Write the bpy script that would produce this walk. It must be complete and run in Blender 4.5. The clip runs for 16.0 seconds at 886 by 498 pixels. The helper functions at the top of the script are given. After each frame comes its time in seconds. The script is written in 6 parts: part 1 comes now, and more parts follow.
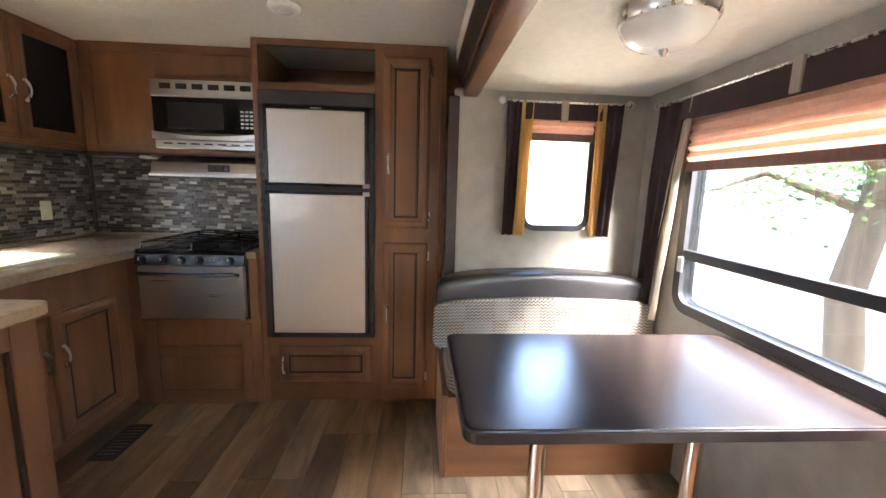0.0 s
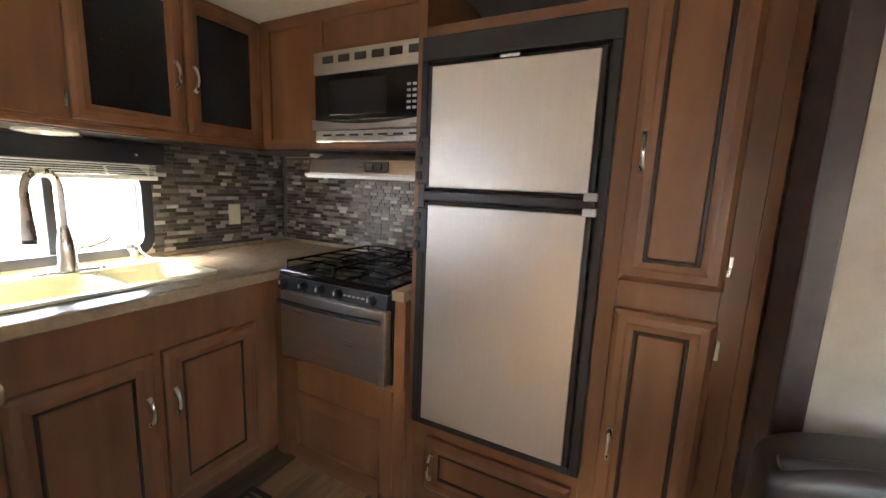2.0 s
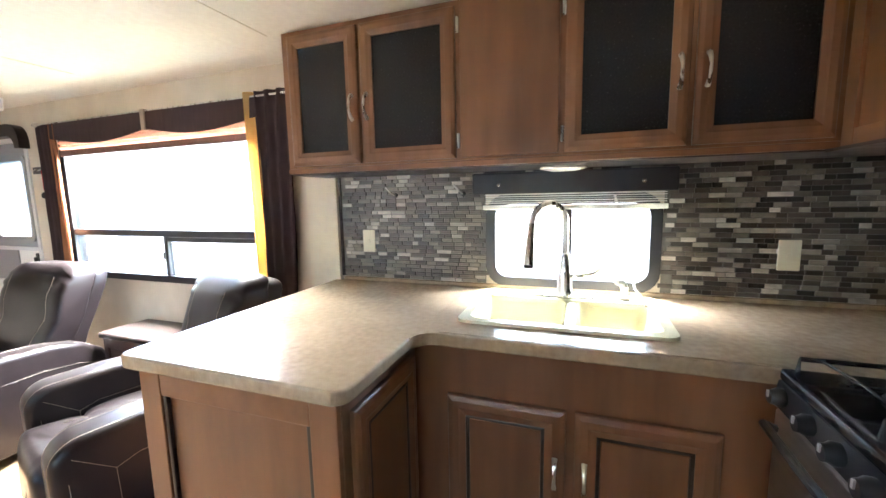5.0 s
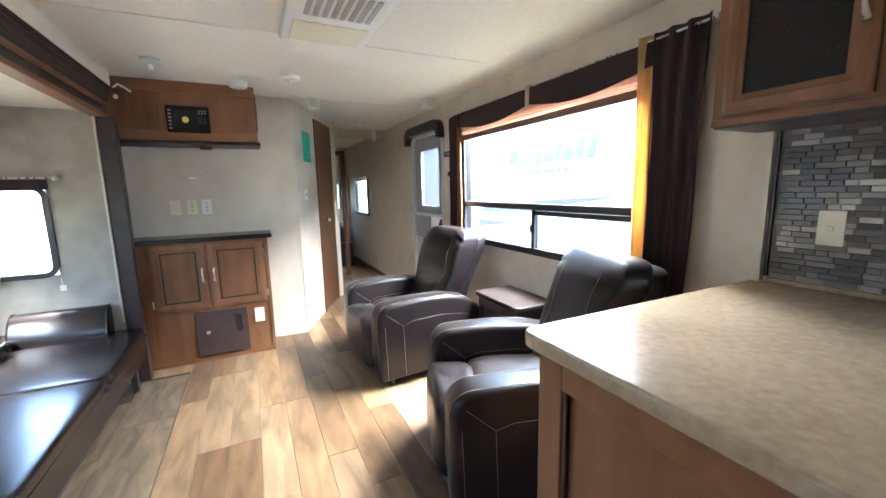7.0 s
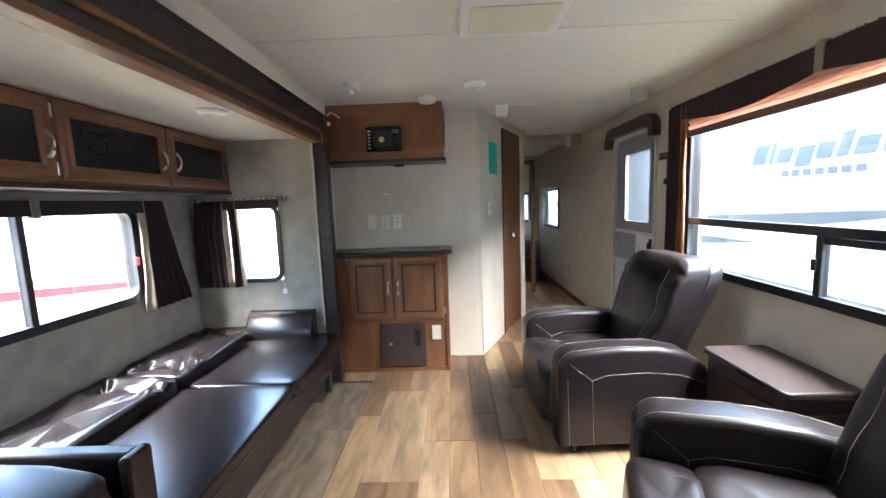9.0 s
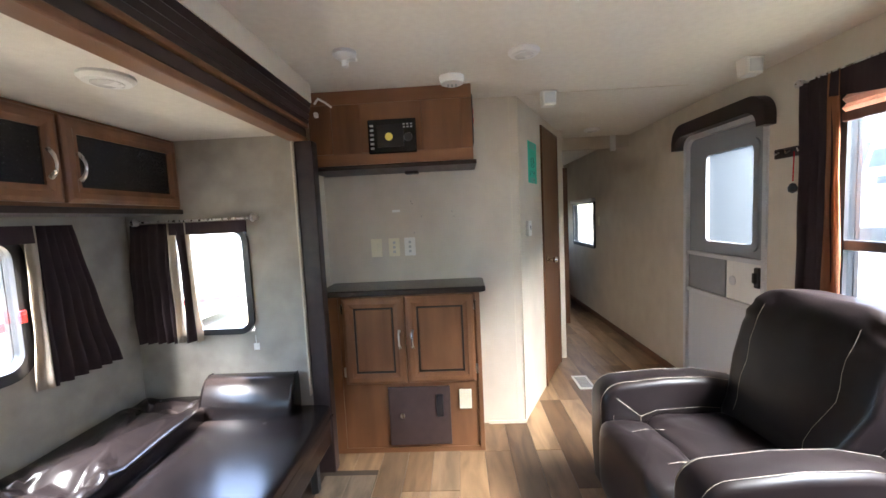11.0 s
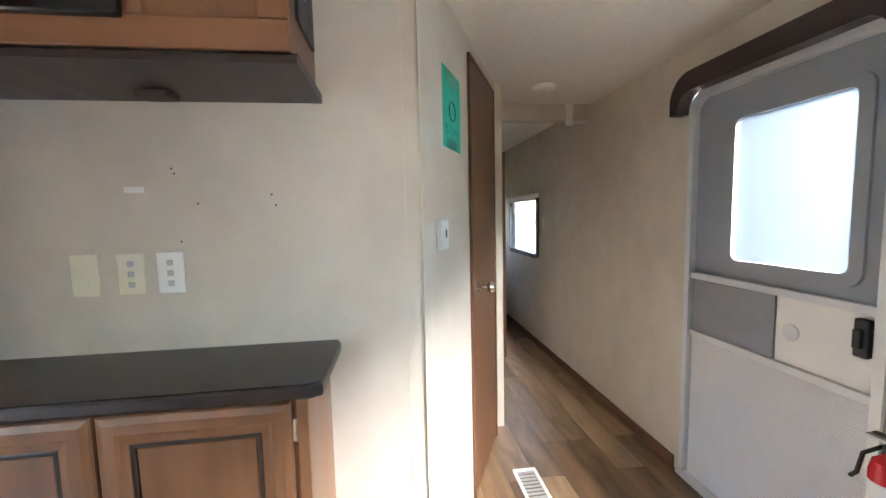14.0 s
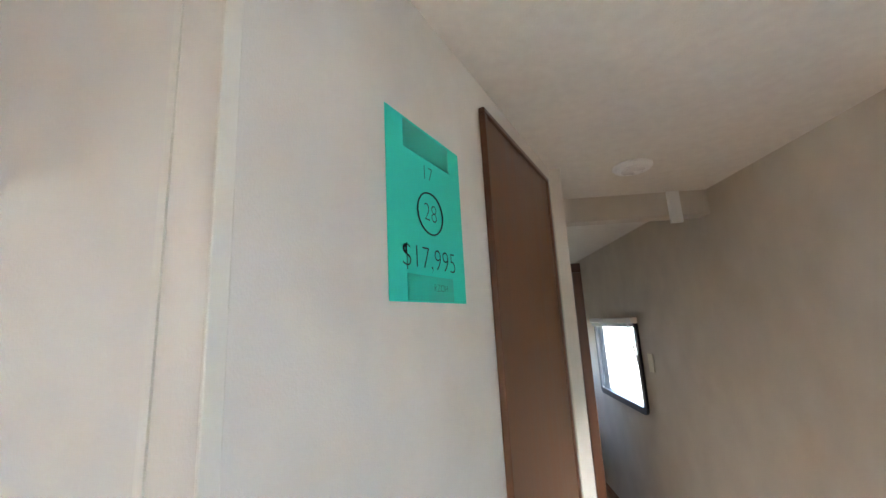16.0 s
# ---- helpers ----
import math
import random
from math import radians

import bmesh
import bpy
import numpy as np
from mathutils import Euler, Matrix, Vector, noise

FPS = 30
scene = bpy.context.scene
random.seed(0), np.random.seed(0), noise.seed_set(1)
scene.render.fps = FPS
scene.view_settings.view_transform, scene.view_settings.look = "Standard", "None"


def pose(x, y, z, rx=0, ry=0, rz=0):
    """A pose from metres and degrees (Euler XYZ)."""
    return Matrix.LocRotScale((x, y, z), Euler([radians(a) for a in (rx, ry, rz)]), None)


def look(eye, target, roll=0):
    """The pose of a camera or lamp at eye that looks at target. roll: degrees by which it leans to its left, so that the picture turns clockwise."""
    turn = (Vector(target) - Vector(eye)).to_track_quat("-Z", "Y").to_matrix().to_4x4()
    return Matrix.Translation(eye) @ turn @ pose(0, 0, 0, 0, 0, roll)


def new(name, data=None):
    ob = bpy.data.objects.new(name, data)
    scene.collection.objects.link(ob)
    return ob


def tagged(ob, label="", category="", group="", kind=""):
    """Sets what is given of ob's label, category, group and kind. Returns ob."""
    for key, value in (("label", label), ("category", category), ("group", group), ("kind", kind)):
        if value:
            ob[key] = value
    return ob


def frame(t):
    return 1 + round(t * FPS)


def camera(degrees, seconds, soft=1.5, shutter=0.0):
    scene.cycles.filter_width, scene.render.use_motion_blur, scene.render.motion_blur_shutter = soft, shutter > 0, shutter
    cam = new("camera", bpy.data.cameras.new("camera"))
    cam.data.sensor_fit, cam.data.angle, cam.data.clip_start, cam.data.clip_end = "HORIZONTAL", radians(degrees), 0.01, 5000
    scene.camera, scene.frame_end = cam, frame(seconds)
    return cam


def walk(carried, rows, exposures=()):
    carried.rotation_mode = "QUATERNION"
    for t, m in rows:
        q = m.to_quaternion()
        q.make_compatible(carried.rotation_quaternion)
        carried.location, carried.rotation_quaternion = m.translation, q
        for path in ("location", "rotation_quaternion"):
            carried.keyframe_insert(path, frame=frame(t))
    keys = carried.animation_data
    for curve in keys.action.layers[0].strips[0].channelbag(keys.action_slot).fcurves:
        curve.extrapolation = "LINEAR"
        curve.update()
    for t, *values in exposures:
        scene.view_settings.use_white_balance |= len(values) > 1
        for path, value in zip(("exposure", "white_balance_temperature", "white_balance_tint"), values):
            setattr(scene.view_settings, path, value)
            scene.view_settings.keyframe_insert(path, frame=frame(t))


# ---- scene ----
cam = camera(97.1, 16.0)
PATH = [
    (0, (0.133, 0.037, 1.302), (0.253, 2.01, 0.997), 1.6),
    (0.5, (0.118, 0.332, 1.306), (-0.018, 2.304, 1.006), 2.1),
    (1, (0.09, 0.578, 1.337), (-0.292, 2.516, 1.024), 2.3),
    (1.5, (0.015, 0.824, 1.32), (-0.606, 2.698, 1.0), 2.4),
    (2, (-0.03, 1.073, 1.317), (-0.922, 2.834, 0.998), 2.4),
    (2.5, (-0.058, 1.332, 1.33), (-1.227, 2.924, 1.018), 1.7),
    (3, (-0.15, 1.461, 1.346), (-1.618, 2.79, 1.069), 1.1),
    (3.5, (-0.303, 1.645, 1.341), (-2.081, 2.523, 1.081), 0.2),
    (4, (-0.377, 1.752, 1.338), (-2.346, 2.019, 1.115), -0.8),
    (4.5, (-0.371, 1.836, 1.356), (-2.34, 1.584, 1.116), -1.0),
    (5, (-0.333, 1.795, 1.341), (-2.201, 1.13, 1.084), -1.1),
    (5.2, (-0.32, 1.77, 1.343), (-2.131, 0.966, 1.07), -1.2),
    (7.3, (-0.483, 1.305, 1.281), (-1.139, -0.559, 0.973), -1.1),
    (7.5, (-0.549, 1.292, 1.291), (-1.068, -0.614, 0.979), -1.0),
    (8, (-0.609, 1.236, 1.305), (-0.843, -0.724, 0.988), -1.1),
    (8.5, (-0.604, 1.075, 1.309), (-0.642, -0.906, 1.03), -1.5),
    (9, (-0.57, 0.932, 1.328), (-0.514, -1.053, 1.09), -2.1),
    (9.5, (-0.5, 0.719, 1.34), (-0.439, -1.271, 1.153), -2.4),
    (9.7, (-0.486, 0.643, 1.359), (-0.419, -1.348, 1.185), -2.6),
    (11.8, (-0.396, -0.207, 1.352), (-0.31, -2.198, 1.189), -2.7),
    (12, (-0.417, -0.292, 1.347), (-0.388, -2.283, 1.164), -2.5),
    (12.5, (-0.411, -0.551, 1.36), (-0.566, -2.533, 1.146), -2.6),
    (13, (-0.499, -0.736, 1.339), (-0.785, -2.702, 1.107), -1.6),
    (13.5, (-0.644, -0.971, 1.329), (-0.902, -2.938, 1.074), -1.0),
    (14, (-0.712, -1.182, 1.324), (-0.967, -3.157, 1.147), -1.3),
    (14.5, (-0.774, -1.42, 1.386), (-1.006, -3.407, 1.37), -1.6),
    (15, (-0.852, -1.648, 1.422), (-1.035, -3.634, 1.569), -1.9),
    (15.5, (-0.939, -1.866, 1.491), (-1.017, -3.845, 1.769), -2.5),
    (16, (-1.0, -2.05, 1.529), (-0.883, -4.012, 1.9), -3.0),
]
EXPOSURES = [(0, 6.5, 7200, 18), (1, 6.75, 7800, 20), (1.5, 6.75, 7700, 20), (2, 6.75, 7600, 18), (3, 7.2, 6500, 11), (4, 6.75, 7000, 13), (5, 7.15, 6750, 12), (8, 5.65, 6250, 9), (9.5, 5.55, 6500, 12), (12, 6.1, 6800, 15), (14, 6.45, 6600, 12), (16, 6.75, 6250, 13)]
walk(cam, [(t, look(eye, target, roll)) for t, eye, target, roll in PATH], EXPOSURES)

# ---- world and sun ----
world = bpy.data.worlds.new("sky")
scene.world = world
world.use_nodes = True
wn = world.node_tree
bg = wn.nodes["Background"]
sky = wn.nodes.new("ShaderNodeTexSky")
sky.sky_type, sky.sun_disc = "NISHITA", False
sky.sun_elevation, sky.sun_rotation = radians(75), radians(172)
wn.links.new(sky.outputs["Color"], bg.inputs["Color"])
bg.inputs["Strength"].default_value = 0.15
sun = new("sun", bpy.data.lights.new("sun", "SUN"))
sun.data.energy, sun.data.angle, sun.data.color = 1.8, radians(8), (1, 0.95, 0.88)
sun.matrix_world = look((0, 0, 0), (-0.03, 0.26, -0.97))


# skylight that falls through the window openings, from just outside and above each of them
for at, aim, wide, tall, watts in (((-2.55, -0.8, 2.25), (-1.4, -0.8, 0.6), 1.7, 0.7, 22), ((1.75, 1.08, 2.2), (0.6, 1.08, 0.7), 1.3, 0.6, 11),
                                   ((1.75, -0.77, 1.95), (0.6, -0.77, 0.3), 1.1, 0.5, 13), ((-2.4, 1.74, 1.65), (-1.7, 1.74, 0.9), 0.6, 0.3, 2.0), ((-2.5, -5.26, 1.9), (-1.5, -5.26, 0.5), 0.8, 0.4, 1.0)):
    lamp = new("window_skylight", bpy.data.lights.new("window_skylight", "AREA"))
    lamp.data.shape, lamp.data.size, lamp.data.size_y, lamp.data.energy = "RECTANGLE", wide, tall, watts
    lamp.data.color = (0.95, 0.98, 1.0)
    lamp.matrix_world = look(at, aim)


# ---- materials ----
def mat(name, rough=0.5, metal=0.0, spec=0.5):
    m = bpy.data.materials.new(name)
    m.use_nodes = True
    b = m.node_tree.nodes["Principled BSDF"]
    b.inputs["Roughness"].default_value = rough
    b.inputs["Metallic"].default_value = metal
    b.inputs["Specular IOR Level"].default_value = spec
    return m, m.node_tree, b


def surf(name, c1, c2, scale=(8, 8, 8), rough=0.5, metal=0.0, fine=40.0, bump=0.15, rvar=0.12, spec=0.5, detail=6, space="Object", big=0.9):
    """Two-scale noise colour, roughness variation and fine relief."""
    m, t, b = mat(name, rough, metal, spec)
    N, L = t.nodes, t.links
    tc = N.new("ShaderNodeTexCoord")
    mp = N.new("ShaderNodeMapping")
    mp.inputs["Scale"].default_value = scale
    if space == "World":
        geo = N.new("ShaderNodeNewGeometry")
        L.new(geo.outputs["Position"], mp.inputs["Vector"])
    else:
        L.new(tc.outputs["Object"], mp.inputs["Vector"])
    n1 = N.new("ShaderNodeTexNoise")
    n1.inputs["Scale"].default_value, n1.inputs["Detail"].default_value = 1.0, detail
    L.new(mp.outputs[0], n1.inputs["Vector"])
    n2 = N.new("ShaderNodeTexNoise")
    n2.inputs["Scale"].default_value, n2.inputs["Detail"].default_value = big, 2
    L.new(tc.outputs["Object"] if space != "World" else mp.outputs[0], n2.inputs["Vector"])
    mx = N.new("ShaderNodeMath")
    mx.operation = "MULTIPLY_ADD"
    mx.inputs[1].default_value, mx.inputs[2].default_value = 0.45, 0.0
    L.new(n2.outputs["Fac"], mx.inputs[0])
    ad = N.new("ShaderNodeMath")
    ad.operation = "MULTIPLY_ADD"
    ad.inputs[1].default_value = 0.55
    L.new(n1.outputs["Fac"], ad.inputs[0])
    L.new(mx.outputs[0], ad.inputs[2])
    r = N.new("ShaderNodeValToRGB")
    r.color_ramp.elements[0].position, r.color_ramp.elements[1].position = 0.34, 0.66
    r.color_ramp.elements[0].color, r.color_ramp.elements[1].color = (*c1, 1), (*c2, 1)
    L.new(ad.outputs[0], r.inputs["Fac"])
    L.new(r.outputs["Color"], b.inputs["Base Color"])
    rr = N.new("ShaderNodeMapRange")
    rr.inputs["To Min"].default_value, rr.inputs["To Max"].default_value = max(0.02, rough - rvar), min(1, rough + rvar)
    L.new(n1.outputs["Fac"], rr.inputs["Value"])
    L.new(rr.outputs[0], b.inputs["Roughness"])
    if bump:
        n3 = N.new("ShaderNodeTexNoise")
        n3.inputs["Scale"].default_value, n3.inputs["Detail"].default_value = fine, 4
        L.new(mp.outputs[0], n3.inputs["Vector"])
        bp = N.new("ShaderNodeBump")
        bp.inputs["Strength"].default_value, bp.inputs["Distance"].default_value = bump, 0.004
        L.new(n3.outputs["Fac"], bp.inputs["Height"])
        L.new(bp.outputs[0], b.inputs["Normal"])
    return m


def pieces(name, ramp, island, rough=0.4, bump=0.1, grain=(30, 2, 30), spec=0.5, mixg=0.35):
    """One colour per piece, with grain laid over it."""
    m, t, b = mat(name, rough, 0, spec)
    N, L = t.nodes, t.links
    if island:
        src = N.new("ShaderNodeNewGeometry").outputs["Random Per Island"]
    else:
        src = N.new("ShaderNodeObjectInfo").outputs["Random"]
    r = N.new("ShaderNodeValToRGB")
    e = r.color_ramp.elements
    e[0].position, e[0].color = ramp[0][0], (*ramp[0][1], 1)
    e[1].position, e[1].color = ramp[-1][0], (*ramp[-1][1], 1)
    for p, c in ramp[1:-1]:
        e.new(p).color = (*c, 1)
    L.new(src, r.inputs["Fac"])
    geo = N.new("ShaderNodeNewGeometry")
    mp = N.new("ShaderNodeMapping")
    mp.inputs["Scale"].default_value = grain
    L.new(geo.outputs["Position"], mp.inputs["Vector"])
    sh = N.new("ShaderNodeVectorMath")
    sh.operation = "ADD"
    L.new(mp.outputs[0], sh.inputs[0])
    ml = N.new("ShaderNodeMath")
    ml.operation = "MULTIPLY"
    ml.inputs[1].default_value = 37.0
    L.new(src, ml.inputs[0])
    L.new(ml.outputs[0], sh.inputs[1])
    n = N.new("ShaderNodeTexNoise")
    n.inputs["Scale"].default_value, n.inputs["Detail"].default_value = 1.0, 8
    n.inputs["Distortion"].default_value = 0.6
    L.new(sh.outputs[0], n.inputs["Vector"])
    g = N.new("ShaderNodeValToRGB")
    g.color_ramp.elements[0].position, g.color_ramp.elements[1].position = 0.3, 0.7
    g.color_ramp.elements[0].color, g.color_ramp.elements[1].color = (0.35, 0.33, 0.31, 1), (1.3, 1.28, 1.25, 1)
    L.new(n.outputs["Fac"], g.inputs["Fac"])
    mx = N.new("ShaderNodeMix")
    mx.data_type, mx.blend_type = "RGBA", "MULTIPLY"
    mx.inputs["Factor"].default_value = mixg
    L.new(r.outputs["Color"], mx.inputs["A"])
    L.new(g.outputs["Color"], mx.inputs["B"])
    L.new(mx.outputs["Result"], b.inputs["Base Color"])
    bp = N.new("ShaderNodeBump")
    bp.inputs["Strength"].default_value, bp.inputs["Distance"].default_value = bump, 0.003
    L.new(n.outputs["Fac"], bp.inputs["Height"])
    L.new(bp.outputs[0], b.inputs["Normal"])
    return m


def glass(name, tint=(1, 1, 1), gloss=0.06, rough=0.0, frost=False):
    m = bpy.data.materials.new(name)
    m.use_nodes = True
    t = m.node_tree
    t.nodes.remove(t.nodes["Principled BSDF"])
    out = t.nodes["Material Output"]
    if frost:
        tr = t.nodes.new("ShaderNodeBsdfTranslucent")
    else:
        tr = t.nodes.new("ShaderNodeBsdfTransparent")
    tr.inputs["Color"].default_value = (*tint, 1)
    gl = t.nodes.new("ShaderNodeBsdfGlossy")
    gl.inputs["Roughness"].default_value = rough
    mx = t.nodes.new("ShaderNodeMixShader")
    mx.inputs["Fac"].default_value = gloss
    t.links.new(tr.outputs[0], mx.inputs[1])
    t.links.new(gl.outputs[0], mx.inputs[2])
    t.links.new(mx.outputs[0], out.inputs["Surface"])
    return m


def cloth(name, col, trans=0.4, col2=None):
    """Fabric that lets daylight through."""
    m = surf(name, col, col2 or tuple(c * 0.75 for c in col), (60, 60, 8), 0.9, bump=0.1, fine=20, spec=0.1)
    t = m.node_tree
    b = t.nodes["Principled BSDF"]
    tl = t.nodes.new("ShaderNodeBsdfTranslucent")
    tl.inputs["Color"].default_value = (*col, 1)
    mx = t.nodes.new("ShaderNodeMixShader")
    mx.inputs["Fac"].default_value = trans
    t.links.new(b.outputs[0], mx.inputs[1])
    t.links.new(tl.outputs[0], mx.inputs[2])
    t.links.new(mx.outputs[0], t.nodes["Material Output"].inputs["Surface"])
    return m


WOOD = surf("cabinet_wood", (0.140, 0.060, 0.027), (0.255, 0.115, 0.053), (12, 12, 1.6), 0.36, bump=0.03, fine=3, big=2.5, detail=3)
WOOD_H = surf("cabinet_wood_level", (0.140, 0.060, 0.027), (0.255, 0.115, 0.053), (1.6, 12, 12), 0.36, bump=0.03, fine=3, big=2.5, detail=3)
WOOD_D = surf("glazed_bead", (0.012, 0.006, 0.005), (0.035, 0.018, 0.013), (10, 10, 4), 0.35, bump=0)
WOOD_DOOR = surf("hall_door_wood", (0.10, 0.042, 0.02), (0.19, 0.085, 0.042), (30, 30, 1.5), 0.35, bump=0.05, fine=3)
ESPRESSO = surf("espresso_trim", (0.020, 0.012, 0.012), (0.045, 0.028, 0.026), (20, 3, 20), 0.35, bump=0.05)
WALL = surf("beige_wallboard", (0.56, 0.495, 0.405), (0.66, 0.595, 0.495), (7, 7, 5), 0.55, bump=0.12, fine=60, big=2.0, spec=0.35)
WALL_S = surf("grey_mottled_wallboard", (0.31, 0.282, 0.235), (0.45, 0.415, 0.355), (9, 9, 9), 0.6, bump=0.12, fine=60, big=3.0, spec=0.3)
CEIL = surf("cream_ceiling", (0.72, 0.68, 0.61), (0.80, 0.765, 0.69), (30, 30, 30), 0.75, bump=0.35, fine=8, spec=0.2)
TRIMW = surf("cream_trim", (0.62, 0.56, 0.45), (0.68, 0.62, 0.5), (20, 20, 20), 0.45, bump=0.03)
WHITE = surf("white_plastic", (0.78, 0.77, 0.73), (0.84, 0.83, 0.80), (10, 10, 10), 0.35, bump=0)
IVORY = surf("ivory_plastic", (0.74, 0.69, 0.52), (0.80, 0.75, 0.58), (10, 10, 10), 0.35, bump=0)
SINK = surf("ivory_sink", (0.78, 0.72, 0.50), (0.82, 0.77, 0.55), (10, 10, 10), 0.22, bump=0)
COUNTER = surf("tan_laminate", (0.31, 0.232, 0.155), (0.44, 0.345, 0.240), (45, 45, 45), 0.2, bump=0.03, rvar=0.06, big=4)
BLACK = surf("black_plastic", (0.010, 0.010, 0.011), (0.020, 0.020, 0.022), (20, 20, 20), 0.35, bump=0.03)
ENAMEL = surf("black_enamel", (0.006, 0.006, 0.007), (0.012, 0.012, 0.013), (20, 20, 20), 0.12, bump=0, rvar=0.05)
GRATE = surf("enamelled_wire", (0.010, 0.010, 0.010), (0.018, 0.018, 0.018), (40, 40, 40), 0.2, bump=0, rvar=0.06)
IRON = surf("cast_iron", (0.012, 0.012, 0.012), (0.03, 0.03, 0.03), (50, 50, 50), 0.5, bump=0.3)
STEEL = surf("brushed_steel", (0.52, 0.50, 0.47), (0.62, 0.60, 0.565), (3, 120, 120), 0.30, 1.0, bump=0.02, rvar=0.06)
FRIDGE = surf("brushed_door_panel", (0.57, 0.525, 0.465), (0.61, 0.565, 0.50), (200, 200, 2), 0.38, 0.85, bump=0.006, rvar=0.05)
CHROME = surf("chrome", (0.72, 0.71, 0.69), (0.80, 0.79, 0.77), (5, 5, 5), 0.14, 1.0, bump=0, rvar=0.05)
NICKEL = surf("brushed_nickel", (0.55, 0.52, 0.48), (0.66, 0.63, 0.59), (60, 60, 10), 0.28, 1.0, bump=0, rvar=0.06)
LEATHER = surf("dark_brown_leather", (0.010, 0.0075, 0.0080), (0.015, 0.011, 0.0115), (16, 16, 16), 0.31, bump=0, rvar=0.05, spec=0.32)
LEATHER_S = surf("glossy_sofa_leather", (0.011, 0.0085, 0.0090), (0.017, 0.0125, 0.0130), (16, 16, 16), 0.25, bump=0, rvar=0.05, spec=0.65)
VINYL = surf("charcoal_vinyl", (0.020, 0.018, 0.020), (0.030, 0.027, 0.029), (14, 14, 14), 0.32, bump=0, rvar=0.03)
STITCH = surf("cream_thread", (0.34, 0.30, 0.25), (0.42, 0.38, 0.31), (90, 90, 90), 0.7, bump=0)
TABLE = surf("espresso_tabletop", (0.028, 0.020, 0.019), (0.036, 0.027, 0.025), (30, 9, 30), 0.24, bump=0.04, rvar=0.05)
SMOKED = surf("dark_door_insert", (0.010, 0.010, 0.011), (0.022, 0.022, 0.024), (130, 130, 130), 0.26, bump=0.02, fine=3, rvar=0.04, spec=0.3)
FRAMEB = surf("black_window_frame", (0.012, 0.012, 0.014), (0.022, 0.022, 0.025), (14, 14, 14), 0.38, bump=0.02)
DOORG = surf("grey_screen_door", (0.27, 0.29, 0.31), (0.33, 0.35, 0.37), (200, 200, 200), 0.55, bump=0.3, fine=3)
KICK = surf("pale_kick_panel", (0.56, 0.57, 0.58), (0.63, 0.64, 0.65), (150, 150, 150), 0.5, bump=0.15, fine=3)
ALU = surf("pale_aluminium", (0.62, 0.63, 0.64), (0.70, 0.71, 0.72), (20, 20, 20), 0.4, 0.3, bump=0)
CUR_D = cloth("dark_brown_curtain", (0.062, 0.042, 0.045), 0.12)
CUR_O = cloth("gold_curtain", (0.74, 0.47, 0.20), 0.5)
CUR_C = cloth("cream_curtain", (0.55, 0.47, 0.38), 0.35)
CUR_R = cloth("rust_curtain", (0.34, 0.155, 0.085), 0.35)
SHADE = cloth("rust_pleated_shade", (0.72, 0.50, 0.40), 0.40, (0.62, 0.36, 0.26))
SHADE_B = cloth("brown_shade_rail", (0.20, 0.12, 0.10), 0.1)
PAPER = surf("green_paper", (0.02, 0.52, 0.36), (0.03, 0.58, 0.41), (8, 8, 8), 0.7, bump=0.02)
TAPE = surf("darker_green_tape", (0.015, 0.36, 0.24), (0.02, 0.42, 0.28), (8, 8, 8), 0.35, bump=0)
INK = surf("black_ink", (0.01, 0.01, 0.01), (0.015, 0.015, 0.015), (8, 8, 8), 0.6, bump=0)
RED = surf("red_paint", (0.50, 0.012, 0.02), (0.60, 0.02, 0.03), (8, 8, 8), 0.25, bump=0)
TRAILER = surf("white_trailer_skin", (0.76, 0.78, 0.80), (0.82, 0.84, 0.86), (2, 2, 2), 0.3, bump=0)
TRAILER_B = surf("ivory_trailer_skin", (0.80, 0.77, 0.66), (0.84, 0.81, 0.72), (2, 2, 2), 0.3, bump=0)
DECAL = surf("slate_decal", (0.11, 0.115, 0.12), (0.14, 0.145, 0.15), (5, 5, 5), 0.35, bump=0)
DECAL_R = surf("red_decal", (0.32, 0.02, 0.03), (0.36, 0.03, 0.04), (5, 5, 5), 0.35, bump=0)
GRASS = surf("dry_yard", (0.36, 0.31, 0.24), (0.28, 0.25, 0.17), (3, 3, 3), 0.9, bump=0.6, fine=6, space="World", big=1.0)
BARK = surf("bark", (0.10, 0.07, 0.05), (0.18, 0.135, 0.10), (14, 14, 4), 0.9, bump=0.8, fine=3)
LEAF = surf("leaf_green", (0.05, 0.11, 0.015), (0.12, 0.21, 0.04), (9, 9, 9), 0.5, bump=0)
GALV = surf("galvanised", (0.45, 0.46, 0.46), (0.55, 0.56, 0.56), (10, 10, 10), 0.45, 0.6, bump=0)
LAMPG = surf("opal_glass", (0.78, 0.76, 0.72), (0.84, 0.82, 0.79), (10, 10, 10), 0.25, bump=0)
MIRRORB = surf("oven_glass_steel", (0.52, 0.48, 0.44), (0.58, 0.54, 0.50), (3, 90, 90), 0.24, 1.0, bump=0.01, rvar=0.04)
GROUT = surf("grey_grout", (0.10, 0.095, 0.085), (0.16, 0.15, 0.135), (60, 60, 60), 0.8, bump=0.2)
SUBFLOOR = surf("dark_joint", (0.05, 0.035, 0.025), (0.08, 0.06, 0.045), (20, 20, 20), 0.8, bump=0)
PANE = glass("clear_pane", (0.74, 0.76, 0.76), 0.05)
PANE_T = glass("tinted_pane", (0.53, 0.57, 0.585), 0.05)
PANE_D = glass("dark_tinted_pane", (0.38, 0.40, 0.40), 0.05)
